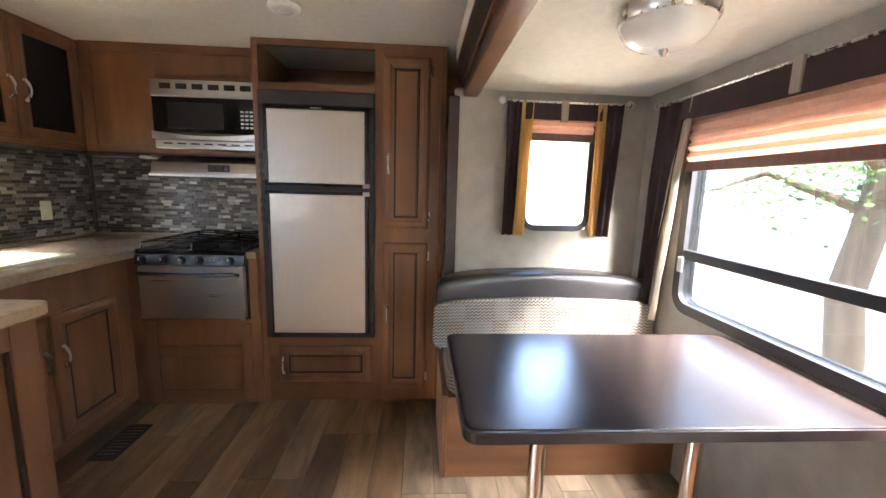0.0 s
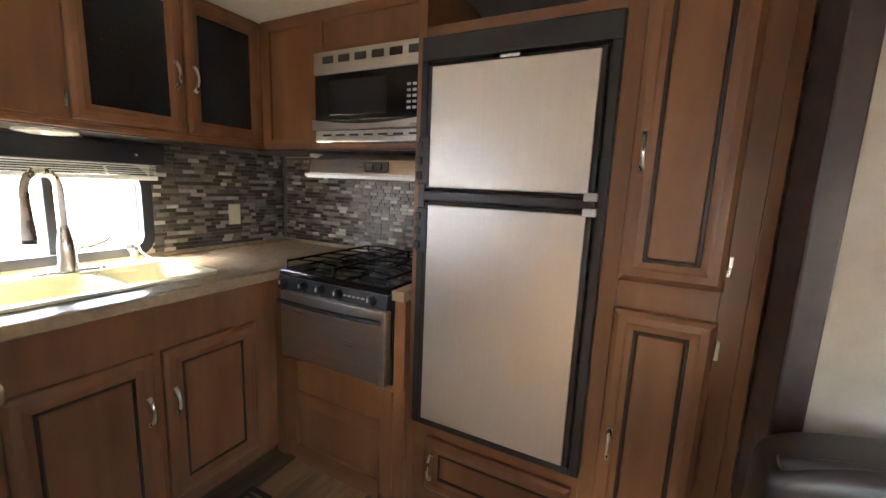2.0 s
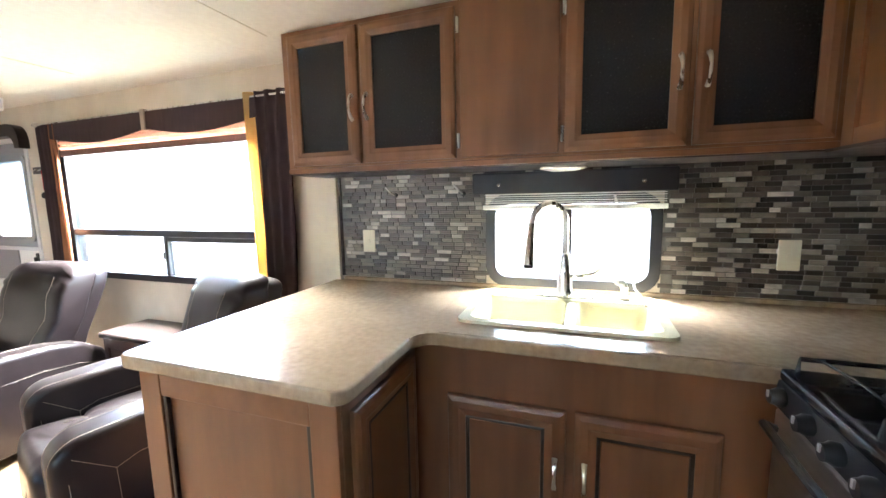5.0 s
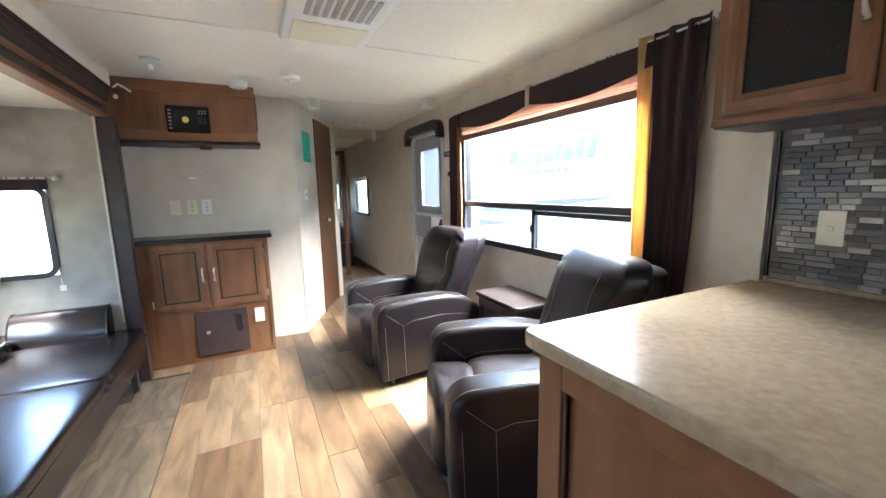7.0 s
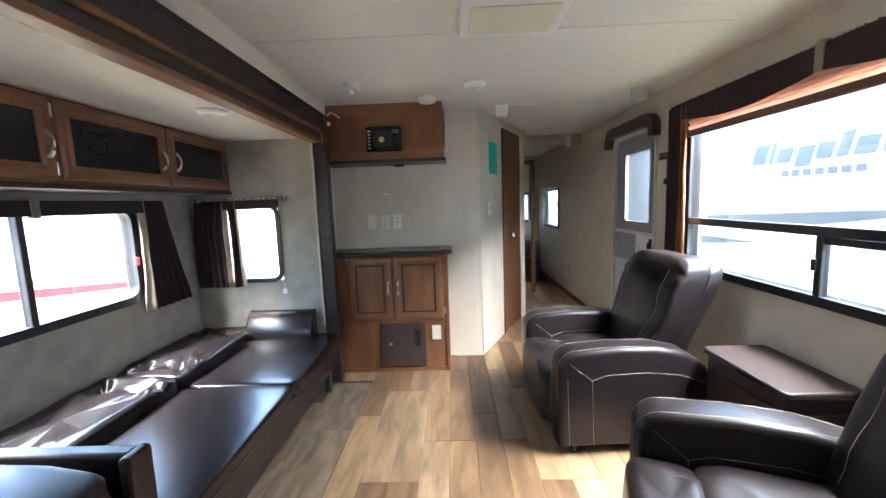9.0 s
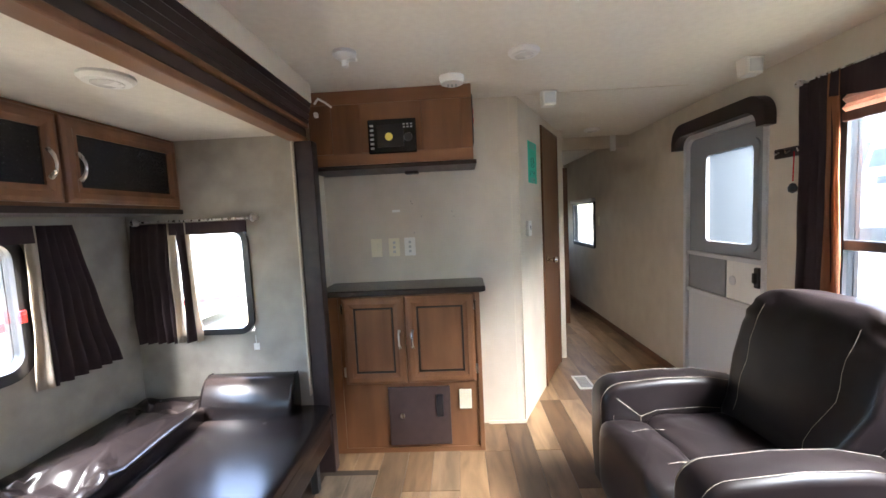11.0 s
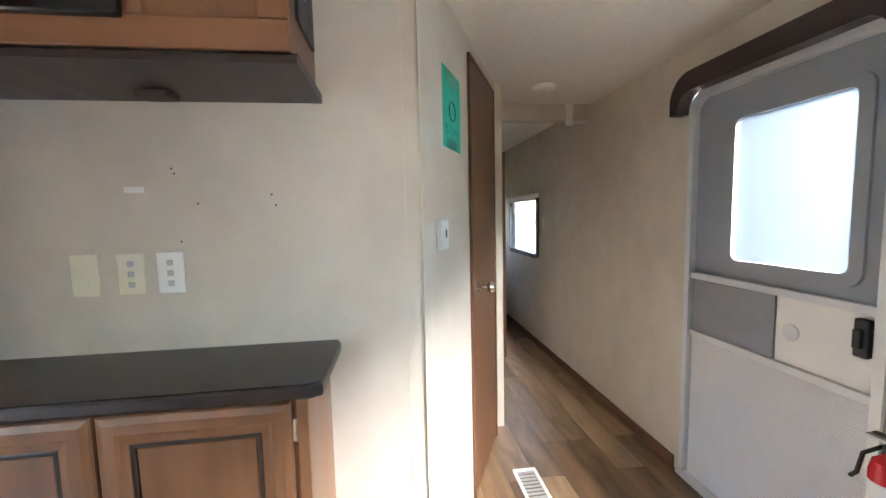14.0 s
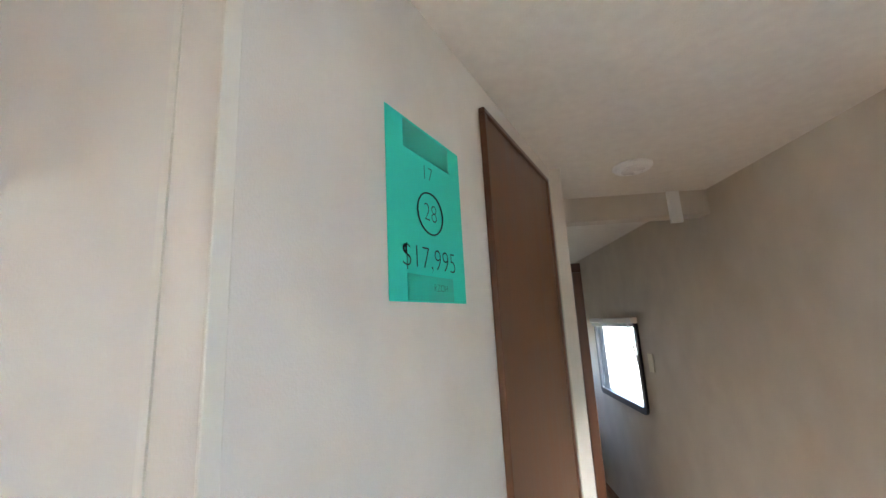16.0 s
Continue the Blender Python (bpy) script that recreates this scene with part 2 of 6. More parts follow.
PANE_F = glass("frosted_pane", (0.085, 0.098, 0.106), 0.06, 0.3, True)
RAMP_F = [(0.0, (0.13, 0.076, 0.042)), (0.25, (0.21, 0.128, 0.070)), (0.5, (0.32, 0.205, 0.112)), (0.72, (0.36, 0.24, 0.14)), (0.88, (0.26, 0.175, 0.108)), (1.0, (0.17, 0.110, 0.066))]
RAMP_G = [(0.0, (0.15, 0.108, 0.070)), (0.5, (0.26, 0.198, 0.135)), (1.0, (0.20, 0.155, 0.112))]
RAMP_T = [(0.0, (0.030, 0.026, 0.023)), (0.35, (0.075, 0.060, 0.049)), (0.60, (0.14, 0.118, 0.098)), (0.78, (0.23, 0.205, 0.17)), (0.92, (0.42, 0.385, 0.33)), (1.0, (0.66, 0.62, 0.54))]
PLANK = pieces("oak_plank", RAMP_F, False, 0.34, 0.04, (13, 2.6, 13), mixg=0.72)
PLANK_G = pieces("dusty_grey_plank", RAMP_G, False, 0.6, 0.08, (16, 4, 16), mixg=0.75)
TILE = pieces("stone_tile", RAMP_T, False, 0.30, 0.05, (25, 25, 60), mixg=0.4)
TILE_J = pieces("stone_tile_rest", RAMP_T, True, 0.30, 0.05, (25, 25, 60), mixg=0.4)


def weave():
    """Cream and charcoal chevron upholstery."""
    m, t, b = mat("woven_upholstery", 0.85, 0, 0.1)
    N, L = t.nodes, t.links
    geo = N.new("ShaderNodeNewGeometry")
    sp = N.new("ShaderNodeSeparateXYZ")
    L.new(geo.outputs["Position"], sp.inputs[0])

    def math_(op, a, c=None, v=None):
        n = N.new("ShaderNodeMath")
        n.operation = op
        L.new(a, n.inputs[0])
        if c is not None:
            L.new(c, n.inputs[1])
        if v is not None:
            n.inputs[1].default_value = v
        return n.outputs[0]
    u = math_("ADD", sp.outputs["X"], sp.outputs["Y"])
    zig = math_("PINGPONG", u, v=0.011)
    zz = math_("ADD", sp.outputs["Z"], zig)
    st = math_("GREATER_THAN", math_("FRACT", math_("MULTIPLY", zz, v=62.0)), v=0.52)
    vo = N.new("ShaderNodeTexVoronoi")
    vo.distance = "CHEBYCHEV"
    vo.inputs["Scale"].default_value, vo.inputs["Randomness"].default_value = 13.0, 0.25
    L.new(geo.outputs["Position"], vo.inputs["Vector"])
    r = N.new("ShaderNodeValToRGB")
    e = r.color_ramp.elements
    r.color_ramp.interpolation = "CONSTANT"
    e[0].position, e[0].color = 0.0, (0.10, 0.094, 0.088, 1)
    e[1].position, e[1].color = 0.45, (0.13, 0.10, 0.065, 1)
    e.new(0.62).color = (0.17, 0.175, 0.17, 1)
    L.new(vo.outputs["Color"], r.inputs["Fac"])
    mx = N.new("ShaderNodeMix")
    mx.data_type = "RGBA"
    L.new(st, mx.inputs["Factor"])
    L.new(r.outputs["Color"], mx.inputs["A"])
    mx.inputs["B"].default_value = (0.36, 0.32, 0.26, 1)
    L.new(mx.outputs["Result"], b.inputs["Base Color"])
    return m


WEAVE = weave()


# ---- mesh helpers ----
def thing(name, at, label, category, group="", kind=""):
    ob = new(name)
    ob.empty_display_size = 0.1
    ob.location = at
    return tagged(ob, label, category, group, kind)


def origin(ob):
    v = Vector((0, 0, 0))
    while ob:
        v = v + ob.location
        ob = ob.parent
    return v


def part(name, bm, material, parent=None, label="", smooth=False):
    """Links a bmesh drawn in world places as one mesh under its parent."""
    me = bpy.data.meshes.new(name)
    if parent:
        bmesh.ops.translate(bm, verts=bm.verts, vec=-origin(parent))
    bmesh.ops.recalc_face_normals(bm, faces=bm.faces)
    if smooth:
        for f in bm.faces:
            f.smooth = True
        if smooth != "all":
            for e in bm.edges:
                if len(e.link_faces) == 2 and e.calc_face_angle(0) > 0.6:
                    e.smooth = False
    bm.to_mesh(me)
    bm.free()
    me.materials.append(material)
    ob = new(name, me)
    if parent:
        ob.parent = parent
    if label:
        tagged(ob, label)
    return ob


def structure(name, bm, material, label, category, smooth=False):
    return tagged(part(name, bm, material, None, "", smooth), label, category, "", "structure")


def box(x0, x1, y0, y1, z0, z1, bevel=0.0, seg=2, bm=None):
    b = bmesh.new()
    bmesh.ops.create_cube(b, size=1)
    for v in b.verts:
        v.co = Vector(((x0 + x1) / 2 + v.co.x * abs(x1 - x0), (y0 + y1) / 2 + v.co.y * abs(y1 - y0), (z0 + z1) / 2 + v.co.z * abs(z1 - z0)))
    if bevel:
        bmesh.ops.bevel(b, geom=b.edges[:], offset=bevel, segments=seg, affect="EDGES", profile=0.5)
    if bm is None:
        return b
    return join(bm, b)


def join(bm, b):
    me = bpy.data.meshes.new("tmp")
    b.to_mesh(me)
    b.free()
    bm.from_mesh(me)
    bpy.data.meshes.remove(me)
    return bm


def prism(pts, axis, a0, a1, bevel=0.0, seg=2):
    """Extrudes a polygon of 2D points along an axis. The 2D points are the two other axes in order."""
    b = bmesh.new()

    def at(p, a):
        if axis == "x":
            return (a, p[0], p[1])
        if axis == "y":
            return (p[0], a, p[1])
        return (p[0], p[1], a)
    lo = [b.verts.new(at(p, a0)) for p in pts]
    hi = [b.verts.new(at(p, a1)) for p in pts]
    n = len(pts)
    b.faces.new(lo)
    b.faces.new(hi[::-1])
    for i in range(n):
        b.faces.new((lo[i], hi[i], hi[(i + 1) % n], lo[(i + 1) % n]))
    bmesh.ops.recalc_face_normals(b, faces=b.faces)
    if bevel:
        caps = [e for e in b.edges if (e.verts[0] in lo and e.verts[1] in lo) or (e.verts[0] in hi and e.verts[1] in hi)]
        bmesh.ops.bevel(b, geom=caps, offset=bevel, segments=seg, affect="EDGES", profile=0.5)
    return b


def rrect(u0, u1, v0, v1, r, n=5, corners=(1, 1, 1, 1)):
    """A rectangle's outline with rounded corners."""
    pts = []
    for k, (cu, cv, a) in enumerate(((u1 - r, v0 + r, -90), (u1 - r, v1 - r, 0), (u0 + r, v1 - r, 90), (u0 + r, v0 + r, 180))):
        if not corners[k]:
            pts.append(((u1, u1, u0, u0)[k], (v0, v1, v1, v0)[k]))
            continue
        for i in range(n + 1):
            t = radians(a + 90 * i / n)
            pts.append((cu + r * math.cos(t), cv + r * math.sin(t)))
    return pts


def ring(outer, inner, axis, a0, a1):
    """A frame between two outlines of as many points."""
    b = bmesh.new()

    def at(p, a):
        return {"x": (a, p[0], p[1]), "y": (p[0], a, p[1]), "z": (p[0], p[1], a)}[axis]
    n = len(outer)
    v = [[b.verts.new(at(p, a)) for p in pts] for pts, a in ((outer, a0), (outer, a1), (inner, a1), (inner, a0))]
    for i in range(n):
        j = (i + 1) % n
        for k in range(4):
            b.faces.new((v[k][i], v[k][j], v[(k + 1) % 4][j], v[(k + 1) % 4][i]))
    return b


def tube(pts, r, seg=8, bm=None):
    b = bmesh.new()
    pts = [Vector(p) for p in pts]
    rings, prev = [], None
    for i, p in enumerate(pts):
        d = (pts[min(i + 1, len(pts) - 1)] - pts[max(i - 1, 0)]).normalized()
        if prev is None:
            a = d.orthogonal().normalized()
        else:
            a = (prev - d * prev.dot(d)).normalized()
        prev = a
        c = d.cross(a)
        rad = r[i] if isinstance(r, (list, tuple)) else r
        rings.append([b.verts.new(p + (a * math.cos(2 * math.pi * k / seg) + c * math.sin(2 * math.pi * k / seg)) * rad) for k in range(seg)])
    for q, w in zip(rings, rings[1:]):
        for k in range(seg):
            b.faces.new((q[k], q[(k + 1) % seg], w[(k + 1) % seg], w[k]))
    b.faces.new(rings[0][::-1])
    b.faces.new(rings[-1])
    return join(bm, b) if bm is not None else b


def lathe(profile, at, axis="z", seg=20):
    """Turns (radius, height) pairs round an axis."""
    b = bmesh.new()

    def put(r, h, t):
        c, s = r * math.cos(t), r * math.sin(t)
        o = {"z": (c, s, h), "y": (c, h, s), "x": (h, c, s)}[axis]
        return Vector(at) + Vector(o)
    rows = [[b.verts.new(put(max(r, 0.0004), h, 2 * math.pi * k / seg)) for k in range(seg)] for r, h in profile]
    for q, w in zip(rows, rows[1:]):
        for k in range(seg):
            b.faces.new((q[k], q[(k + 1) % seg], w[(k + 1) % seg], w[k]))
    b.faces.new(rows[0][::-1])
    b.faces.new(rows[-1])
    return b


def cushion(x0, x1, y0, y1, z0, z1, e=0.32, n=28, shape=None):
    """A stuffed block: a rounded superellipsoid, then bent or wrinkled by shape(p, u)."""
    b = bmesh.new()
    c = Vector(((x0 + x1) / 2, (y0 + y1) / 2, (z0 + z1) / 2))
    h = Vector(((x1 - x0) / 2, (y1 - y0) / 2, (z1 - z0) / 2))

    def sp(v):
        return math.copysign(abs(v) ** e, v)
    rows = []
    for i in range(n + 1):
        t = -math.pi / 2 + math.pi * i / n
        row = []
        for k in range(2 * n):
            q = 2 * math.pi * k / (2 * n)
            u = Vector((sp(math.cos(t)) * sp(math.cos(q)), sp(math.cos(t)) * sp(math.sin(q)), sp(math.sin(t))))
            p = Vector((c.x + h.x * u.x, c.y + h.y * u.y, c.z + h.z * u.z))
            if shape:
                p = shape(p, u)
            row.append(b.verts.new(p))
        rows.append(row)
    for q, w in zip(rows, rows[1:]):
        for k in range(2 * n):
            b.faces.new((q[k], q[(k + 1) % (2 * n)], w[(k + 1) % (2 * n)], w[k]))
    bmesh.ops.remove_doubles(b, verts=b.verts, dist=0.0004)
    return b


def wrinkle(amount, freq=9.0, seed=0.0):
    def f(p, u):
        n1 = noise.noise(Vector((p.x * freq + seed, p.y * freq * 0.6, p.z * freq)))
        return p + u.normalized() * amount * n1
    return f


# A face frame: which way a cabinet front looks. fb() gives the box at depth d (outwards) on that front.
def fb(face, plane, u0, u1, d0, d1, z0, z1):
    if face == "+x":
        return (plane + d0, plane + d1, u0, u1, z0, z1)
    if face == "-x":
        return (plane - d1, plane - d0, u0, u1, z0, z1)
    if face == "+y":
        return (u0, u1, plane + d0, plane + d1, z0, z1)
    return (u0, u1, plane - d1, plane - d0, z0, z1)


def fp(face, plane, u, d, z):
    if face == "+x":
        return (plane + d, u, z)
    if face == "-x":
        return (plane - d, u, z)
    if face == "+y":
        return (u, plane + d, z)
    return (u, plane - d, z)


def pull(face, plane, u, z, parent, vertical=True, length=0.10):
    """An arched bar pull."""
    pts, rad = [], []
    for i in range(11):
        s = i / 10
        a = (s - 0.5) * length
        d = 0.004 + 0.028 * math.sin(math.pi * s) ** 0.7
        pts.append(fp(face, plane, u, d, z + a) if vertical else fp(face, plane, u + a, d, z))
        rad.append(0.0085 - 0.0035 * math.sin(math.pi * s))
    return part("handle", tube(pts, rad, 8), NICKEL, parent, "brushed nickel pull handle", smooth=True)


def hinge(face, plane, u, z, parent):
    bm = box(*fb(face, plane, u - 0.006, u + 0.006, 0, 0.012, z - 0.028, z + 0.028), 0.003)
    return part("hinge", bm, NICKEL, parent, "small nickel hinge")


def door(face, plane, u0, u1, z0, z1, parent, style="panel", handle=None, hz=None, hinges=None, rail=0.062, name="door"):
    """A framed cabinet door: stiles and rails, a dark bead and a raised or dark panel."""
    th = 0.02
    ax = face[1]
    sg = 1 if face[0] == "+" else -1

    def mitred(a, b_, c, d, w, d0, d1, bev):
        rg = ring([(a, c), (b_, c), (b_, d), (a, d)], [(a + w, c + w), (b_ - w, c + w), (b_ - w, d - w), (a + w, d - w)], ax, plane + sg * d0, plane + sg * d1)
        bmesh.ops.recalc_face_normals(rg, faces=rg.faces)
        bmesh.ops.bevel(rg, geom=[e for e in rg.edges if abs(e.calc_face_angle(0)) > 0.5], offset=bev, segments=2, affect="EDGES", profile=0.5)
        return rg
    # moulded frame: loops from the outer back edge, over a sloped face, to the inner edge
    bm = bmesh.new()
    loops = []
    for w, d in ((0.0, 0.001), (0.0, 0.013), (0.004, 0.017), (rail * 0.28, 0.0215), (rail * 0.62, 0.0225), (rail * 0.74, 0.0195), (rail, 0.0165), (rail, 0.001)):
        a_, b_, c_, d_ = u0 + w, u1 - w, z0 + w, z1 - w
        loops.append([bm.verts.new(fp(face, plane, u, d, z)) for u, z in ((a_, c_), (b_, c_), (b_, d_), (a_, d_))])
    for p, q in zip(loops, loops[1:]):
        for k in range(4):
            bm.faces.new((p[k], p[(k + 1) % 4], q[(k + 1) % 4], q[k]))
    dr = part(name, bm, WOOD, parent)
    if style == "panel":
        w = 0.011
        i0, i1, j0, j1 = u0 + rail, u1 - rail, z0 + rail, z1 - rail
        bd = mitred(i0, i1, j0, j1, w, 0.002, 0.0165, 0.003)
        part("bead", bd, WOOD_D, dr, "dark glazed bead")
        part("panel", box(*fb(face, plane, i0 + w, i1 - w, 0.001, 0.013, j0 + w, j1 - w), 0.003, 1), WOOD, dr)
    elif style == "flat":
        part("panel", box(*fb(face, plane, u0 + rail, u1 - rail, 0.001, 0.010, z0 + rail, z1 - rail)), WOOD, dr)
    else:
        part("insert", box(*fb(face, plane, u0 + rail, u1 - rail, 0.001, 0.009, z0 + rail, z1 - rail)), SMOKED, dr, "dark woven door insert")
    if handle is not None:
        pull(face, plane + (th if face[0] == "+" else -th), handle, hz, dr)
    for hu, hzz in hinges or ():
        hinge(face, plane, hu, hzz, dr)
    return dr


def wall_plate(name, face, plane, u, z, material, label, marks=2, w=0.07, h=0.115):
    t = thing(name, fp(face, plane, u, 0, z), label, "wall plate")
    part("plate", box(*fb(face, plane, u - w / 2, u + w / 2, 0.0005, 0.007, z - h / 2, z + h / 2), 0.003), material, t)
    for i in range(marks):
        zz = z + (i - (marks - 1) / 2) * h / (marks + 1)
        part("socket", box(*fb(face, plane, u - 0.008, u + 0.008, 0.006, 0.0085, zz - 0.008, zz + 0.008), 0.002, 1), GALV if marks == 3 else material, t)
    return t


def wall_with_holes(name, axis, a0, a1, u0, u1, z0, z1, holes, material, label):
    """A thick wall normal to x or y with square holes (u0, u1, z0, z1) through it."""
    us = sorted({u0, u1, *[h[0] for h in holes], *[h[1] for h in holes]})
    zs = sorted({z0, z1, *[h[2] for h in holes], *[h[3] for h in holes]})
    bm = bmesh.new()

    def solid(i, j):
        if not (0 <= i < len(us) - 1 and 0 <= j < len(zs) - 1):
            return False
        cu, cz = (us[i] + us[i + 1]) / 2, (zs[j] + zs[j + 1]) / 2
        return not any(h[0] < cu < h[1] and h[2] < cz < h[3] for h in holes)

    def P(a, u, z):
        return bm.verts.new((a, u, z) if axis == "x" else (u, a, z))
    for i in range(len(us) - 1):
        for j in range(len(zs) - 1):
            if not solid(i, j):
                continue
            p, q, r, s = us[i], us[i + 1], zs[j], zs[j + 1]
            for a in (a0, a1):
                bm.faces.new((P(a, p, r), P(a, q, r), P(a, q, s), P(a, p, s)))
            if not solid(i - 1, j):
                bm.faces.new((P(a0, p, r), P(a1, p, r), P(a1, p, s), P(a0, p, s)))
            if not solid(i + 1, j):
                bm.faces.new((P(a0, q, r), P(a1, q, r), P(a1, q, s), P(a0, q, s)))
            if not solid(i, j - 1):
                bm.faces.new((P(a0, p, r), P(a1, p, r), P(a1, q, r), P(a0, q, r)))
            if not solid(i, j + 1):
                bm.faces.new((P(a0, p, s), P(a1, p, s), P(a1, q, s), P(a0, q, s)))
    bmesh.ops.remove_doubles(bm, verts=bm.verts, dist=0.0001)
    return structure(name, bm, material, label, "wall")


# ---- the large structure ----
LW, RW, CZ, SZ, SX, SY0, SY1, KY, EY, HY = -2.117, 0.42, 2.07, 1.81, 1.33, -1.875, 2.134, 2.89, -2.345, -6.2
BIGW = (-1.68, 0.08, 0.85, 1.82)
SINKW = (1.40, 2.08, 0.955, 1.33)
ENTRY = (-2.89, -2.10, 0.0, 1.85)
HALLW = (-5.70, -4.83, 0.89, 1.47)
DINW = (0.42, 1.73, 0.80, 1.62)
COUW = (-1.34, -0.20, 0.82, 1.36)
CORW = (0.68, 1.04, 1.10, 1.68)
BEDW = (-1.96, -1.55, 0.93, 1.43)
ENDW = (0.69, 1.13, 0.80, 1.35)
wall_with_holes("wall_west", "x", LW - 0.05, LW, HY, KY, -0.05, CZ, [BIGW, SINKW, ENTRY, HALLW], WALL, "beige mottled wallboard outer wall")
wall_with_holes("wall_kitchen", "y", KY, KY + 0.05, LW - 0.05, RW + 0.05, -0.05, CZ, [], WALL, "beige wallboard wall behind the stove")
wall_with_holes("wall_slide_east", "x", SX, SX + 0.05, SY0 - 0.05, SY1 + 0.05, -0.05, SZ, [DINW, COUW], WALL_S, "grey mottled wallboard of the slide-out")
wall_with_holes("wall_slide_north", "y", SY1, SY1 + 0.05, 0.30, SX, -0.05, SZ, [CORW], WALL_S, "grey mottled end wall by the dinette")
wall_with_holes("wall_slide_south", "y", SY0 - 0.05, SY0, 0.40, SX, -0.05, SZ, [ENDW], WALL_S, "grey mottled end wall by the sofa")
wall_with_holes("wall_media", "y", EY - 0.05, EY, -0.80, RW, 0, CZ, [], WALL, "beige wallboard behind the media cabinets")
wall_with_holes("wall_east", "x", RW, RW + 0.05, HY, SY0 - 0.05, -0.05, CZ, [], TRIMW, "cream wallboard side wall")
wall_with_holes("wall_east_kitchen", "x", RW, RW + 0.05, SY1 + 0.05, KY, -0.05, CZ, [], WALL, "beige wallboard side wall behind the pantry")
wall_with_holes("wall_bedroom", "y", HY - 0.05, HY, LW - 0.05, RW + 0.05, -0.05, CZ, [BEDW], WALL, "beige wallboard bedroom end wall")
structure("ceiling", box(LW - 0.05, RW + 0.05, HY - 0.05, KY + 0.05, CZ, CZ + 0.05), CEIL, "cream textured ceiling panels", "ceiling")
structure("ceiling_slide", box(0.40, SX + 0.05, SY0 - 0.05, SY1 + 0.05, SZ, SZ + 0.05), CEIL, "cream textured slide-out ceiling", "ceiling")
structure("wall_header", box(RW, RW + 0.05, SY0 - 0.05, SY1 + 0.05, SZ + 0.05, CZ), WALL, "boarding over the slide-out opening", "wall")
for k, yy in enumerate((-0.905, 0.455, -2.33)):
    structure("trim", box(LW + 0.3, 0.30 if k < 2 else -0.85, yy - 0.002, yy + 0.002, CZ - 0.002, CZ + 0.001), TRIMW, "thin seam strip in the ceiling", "trim")

# angled hall wall, along the unit vector AV, from A0
A0 = Vector((-0.80, EY, 0))
A1 = Vector((-1.325, -3.45, 0))
AV = (A1 - A0).normalized()
AN = Vector((AV.y, -AV.x, 0))  # towards the hall


def slant(s0, s1, d0, d1, z0, z1, bevel=0.0):
    """A box in the angled wall's own frame: s along it, d out of it."""
    b = box(s0, s1, d0, d1, z0, z1, bevel)
    for v in b.verts:
        p = A0 + AV * v.co.x + AN * v.co.y
        v.co = Vector((p.x, p.y, v.co.z))
    return b


if AN.x > 0:
    AN = -AN
LA = (A1 - A0).length
structure("wall_angled", slant(0, LA, -0.04, 0, 0, CZ), WALL, "beige wallboard angled hall wall", "wall")
structure("trim", slant(-0.006, 0.012, 0.0, 0.004, 0, CZ, 0.0015), TRIMW, "cream corner moulding", "trim")
structure("trim", box(-0.757, -0.75, EY, EY + 0.003, 0, CZ), TRIMW, "cream corner moulding", "trim")
structure("wall_hall_east", box(-1.365, -1.325, -4.55, -3.45, 0, CZ), WALL, "beige wallboard hall wall", "wall")
structure("wall_soffit", box(LW, -1.36, -3.93, -3.85, 1.955, CZ), WALL, "beige beam across the hall", "wall")
structure("trim", box(-1.985, -1.935, -3.848, -3.83, 1.92, CZ - 0.002), WHITE, "white end block on the hall beam", "trim")
structure("baseboard", box(LW, LW + 0.012, HY, -2.93, 0, 0.06, 0.003), WOOD_DOOR, "brown wooden base strip in the hall", "baseboard")
structure("baseboard", box(-0.80, -0.56, EY + 0.006, EY + 0.014, 0, 0.02), TRIMW, "cream base strip under the wall", "baseboard")
floor = structure("floor", box(LW - 0.05, RW + 0.05, HY - 0.05, KY + 0.05, -0.06, -0.006), SUBFLOOR, "oak-look vinyl plank floor", "floor")
slide_floor = structure("floor_slide", box(0.075, SX, SY0, SY1, -0.003, 0.008), SUBFLOOR, "dusty grey plank floor of the slide-out", "floor")


# slide-out trim: crown, bands and jambs
def slide_trim():
    t = thing("slide_trim", (0.36, 0, SZ), "dark espresso and brown wood moulding round the slide-out opening", "trim", kind="structure")
    y0, y1 = SY0 - 0.05, 2.26
    part("wood_band", box(0.345, 0.42, y0, y1, 1.773, 1.800, 0.006), WOOD_H, t, "brown wood band")
    part("dark_band", box(0.352, 0.419, y0, y1, 1.801, 1.846, 0.004), ESPRESSO, t)
    part("wood_strip", box(0.338, 0.419, y0, y1, 1.847, 1.868, 0.006), WOOD_H, t, "brown wood band")
    part("crown", prism([(0.419, 1.869), (0.340, 1.869), (0.333, 1.885), (0.338, 1.892), (0.328, 1.912), (0.333, 1.919), (0.320, 1.942), (0.325, 1.949), (0.316, 1.972), (0.419, 1.972)], "y", y0, y1), ESPRESSO, t, "dark ribbed crown moulding")
    part("top_strip", box(0.312, 0.419, y0, y1, 1.973, 2.068, 0.004), TRIMW, t, "cream strip under the ceiling")
    part("jamb", box(0.305, 0.40, SY0 - 0.06, SY0 + 0.012, 0.0, 1.774, 0.006), ESPRESSO, t, "dark jamb")
    part("jamb", box(0.2685, 0.325, SY1 - 0.02, 2.30, 0.0, 1.772, 0.006), ESPRESSO, t, "dark jamb")
    part("edge", box(0.401, 0.409, SY0, SY0 + 0.03, 0.45, 1.80), TRIMW, t)


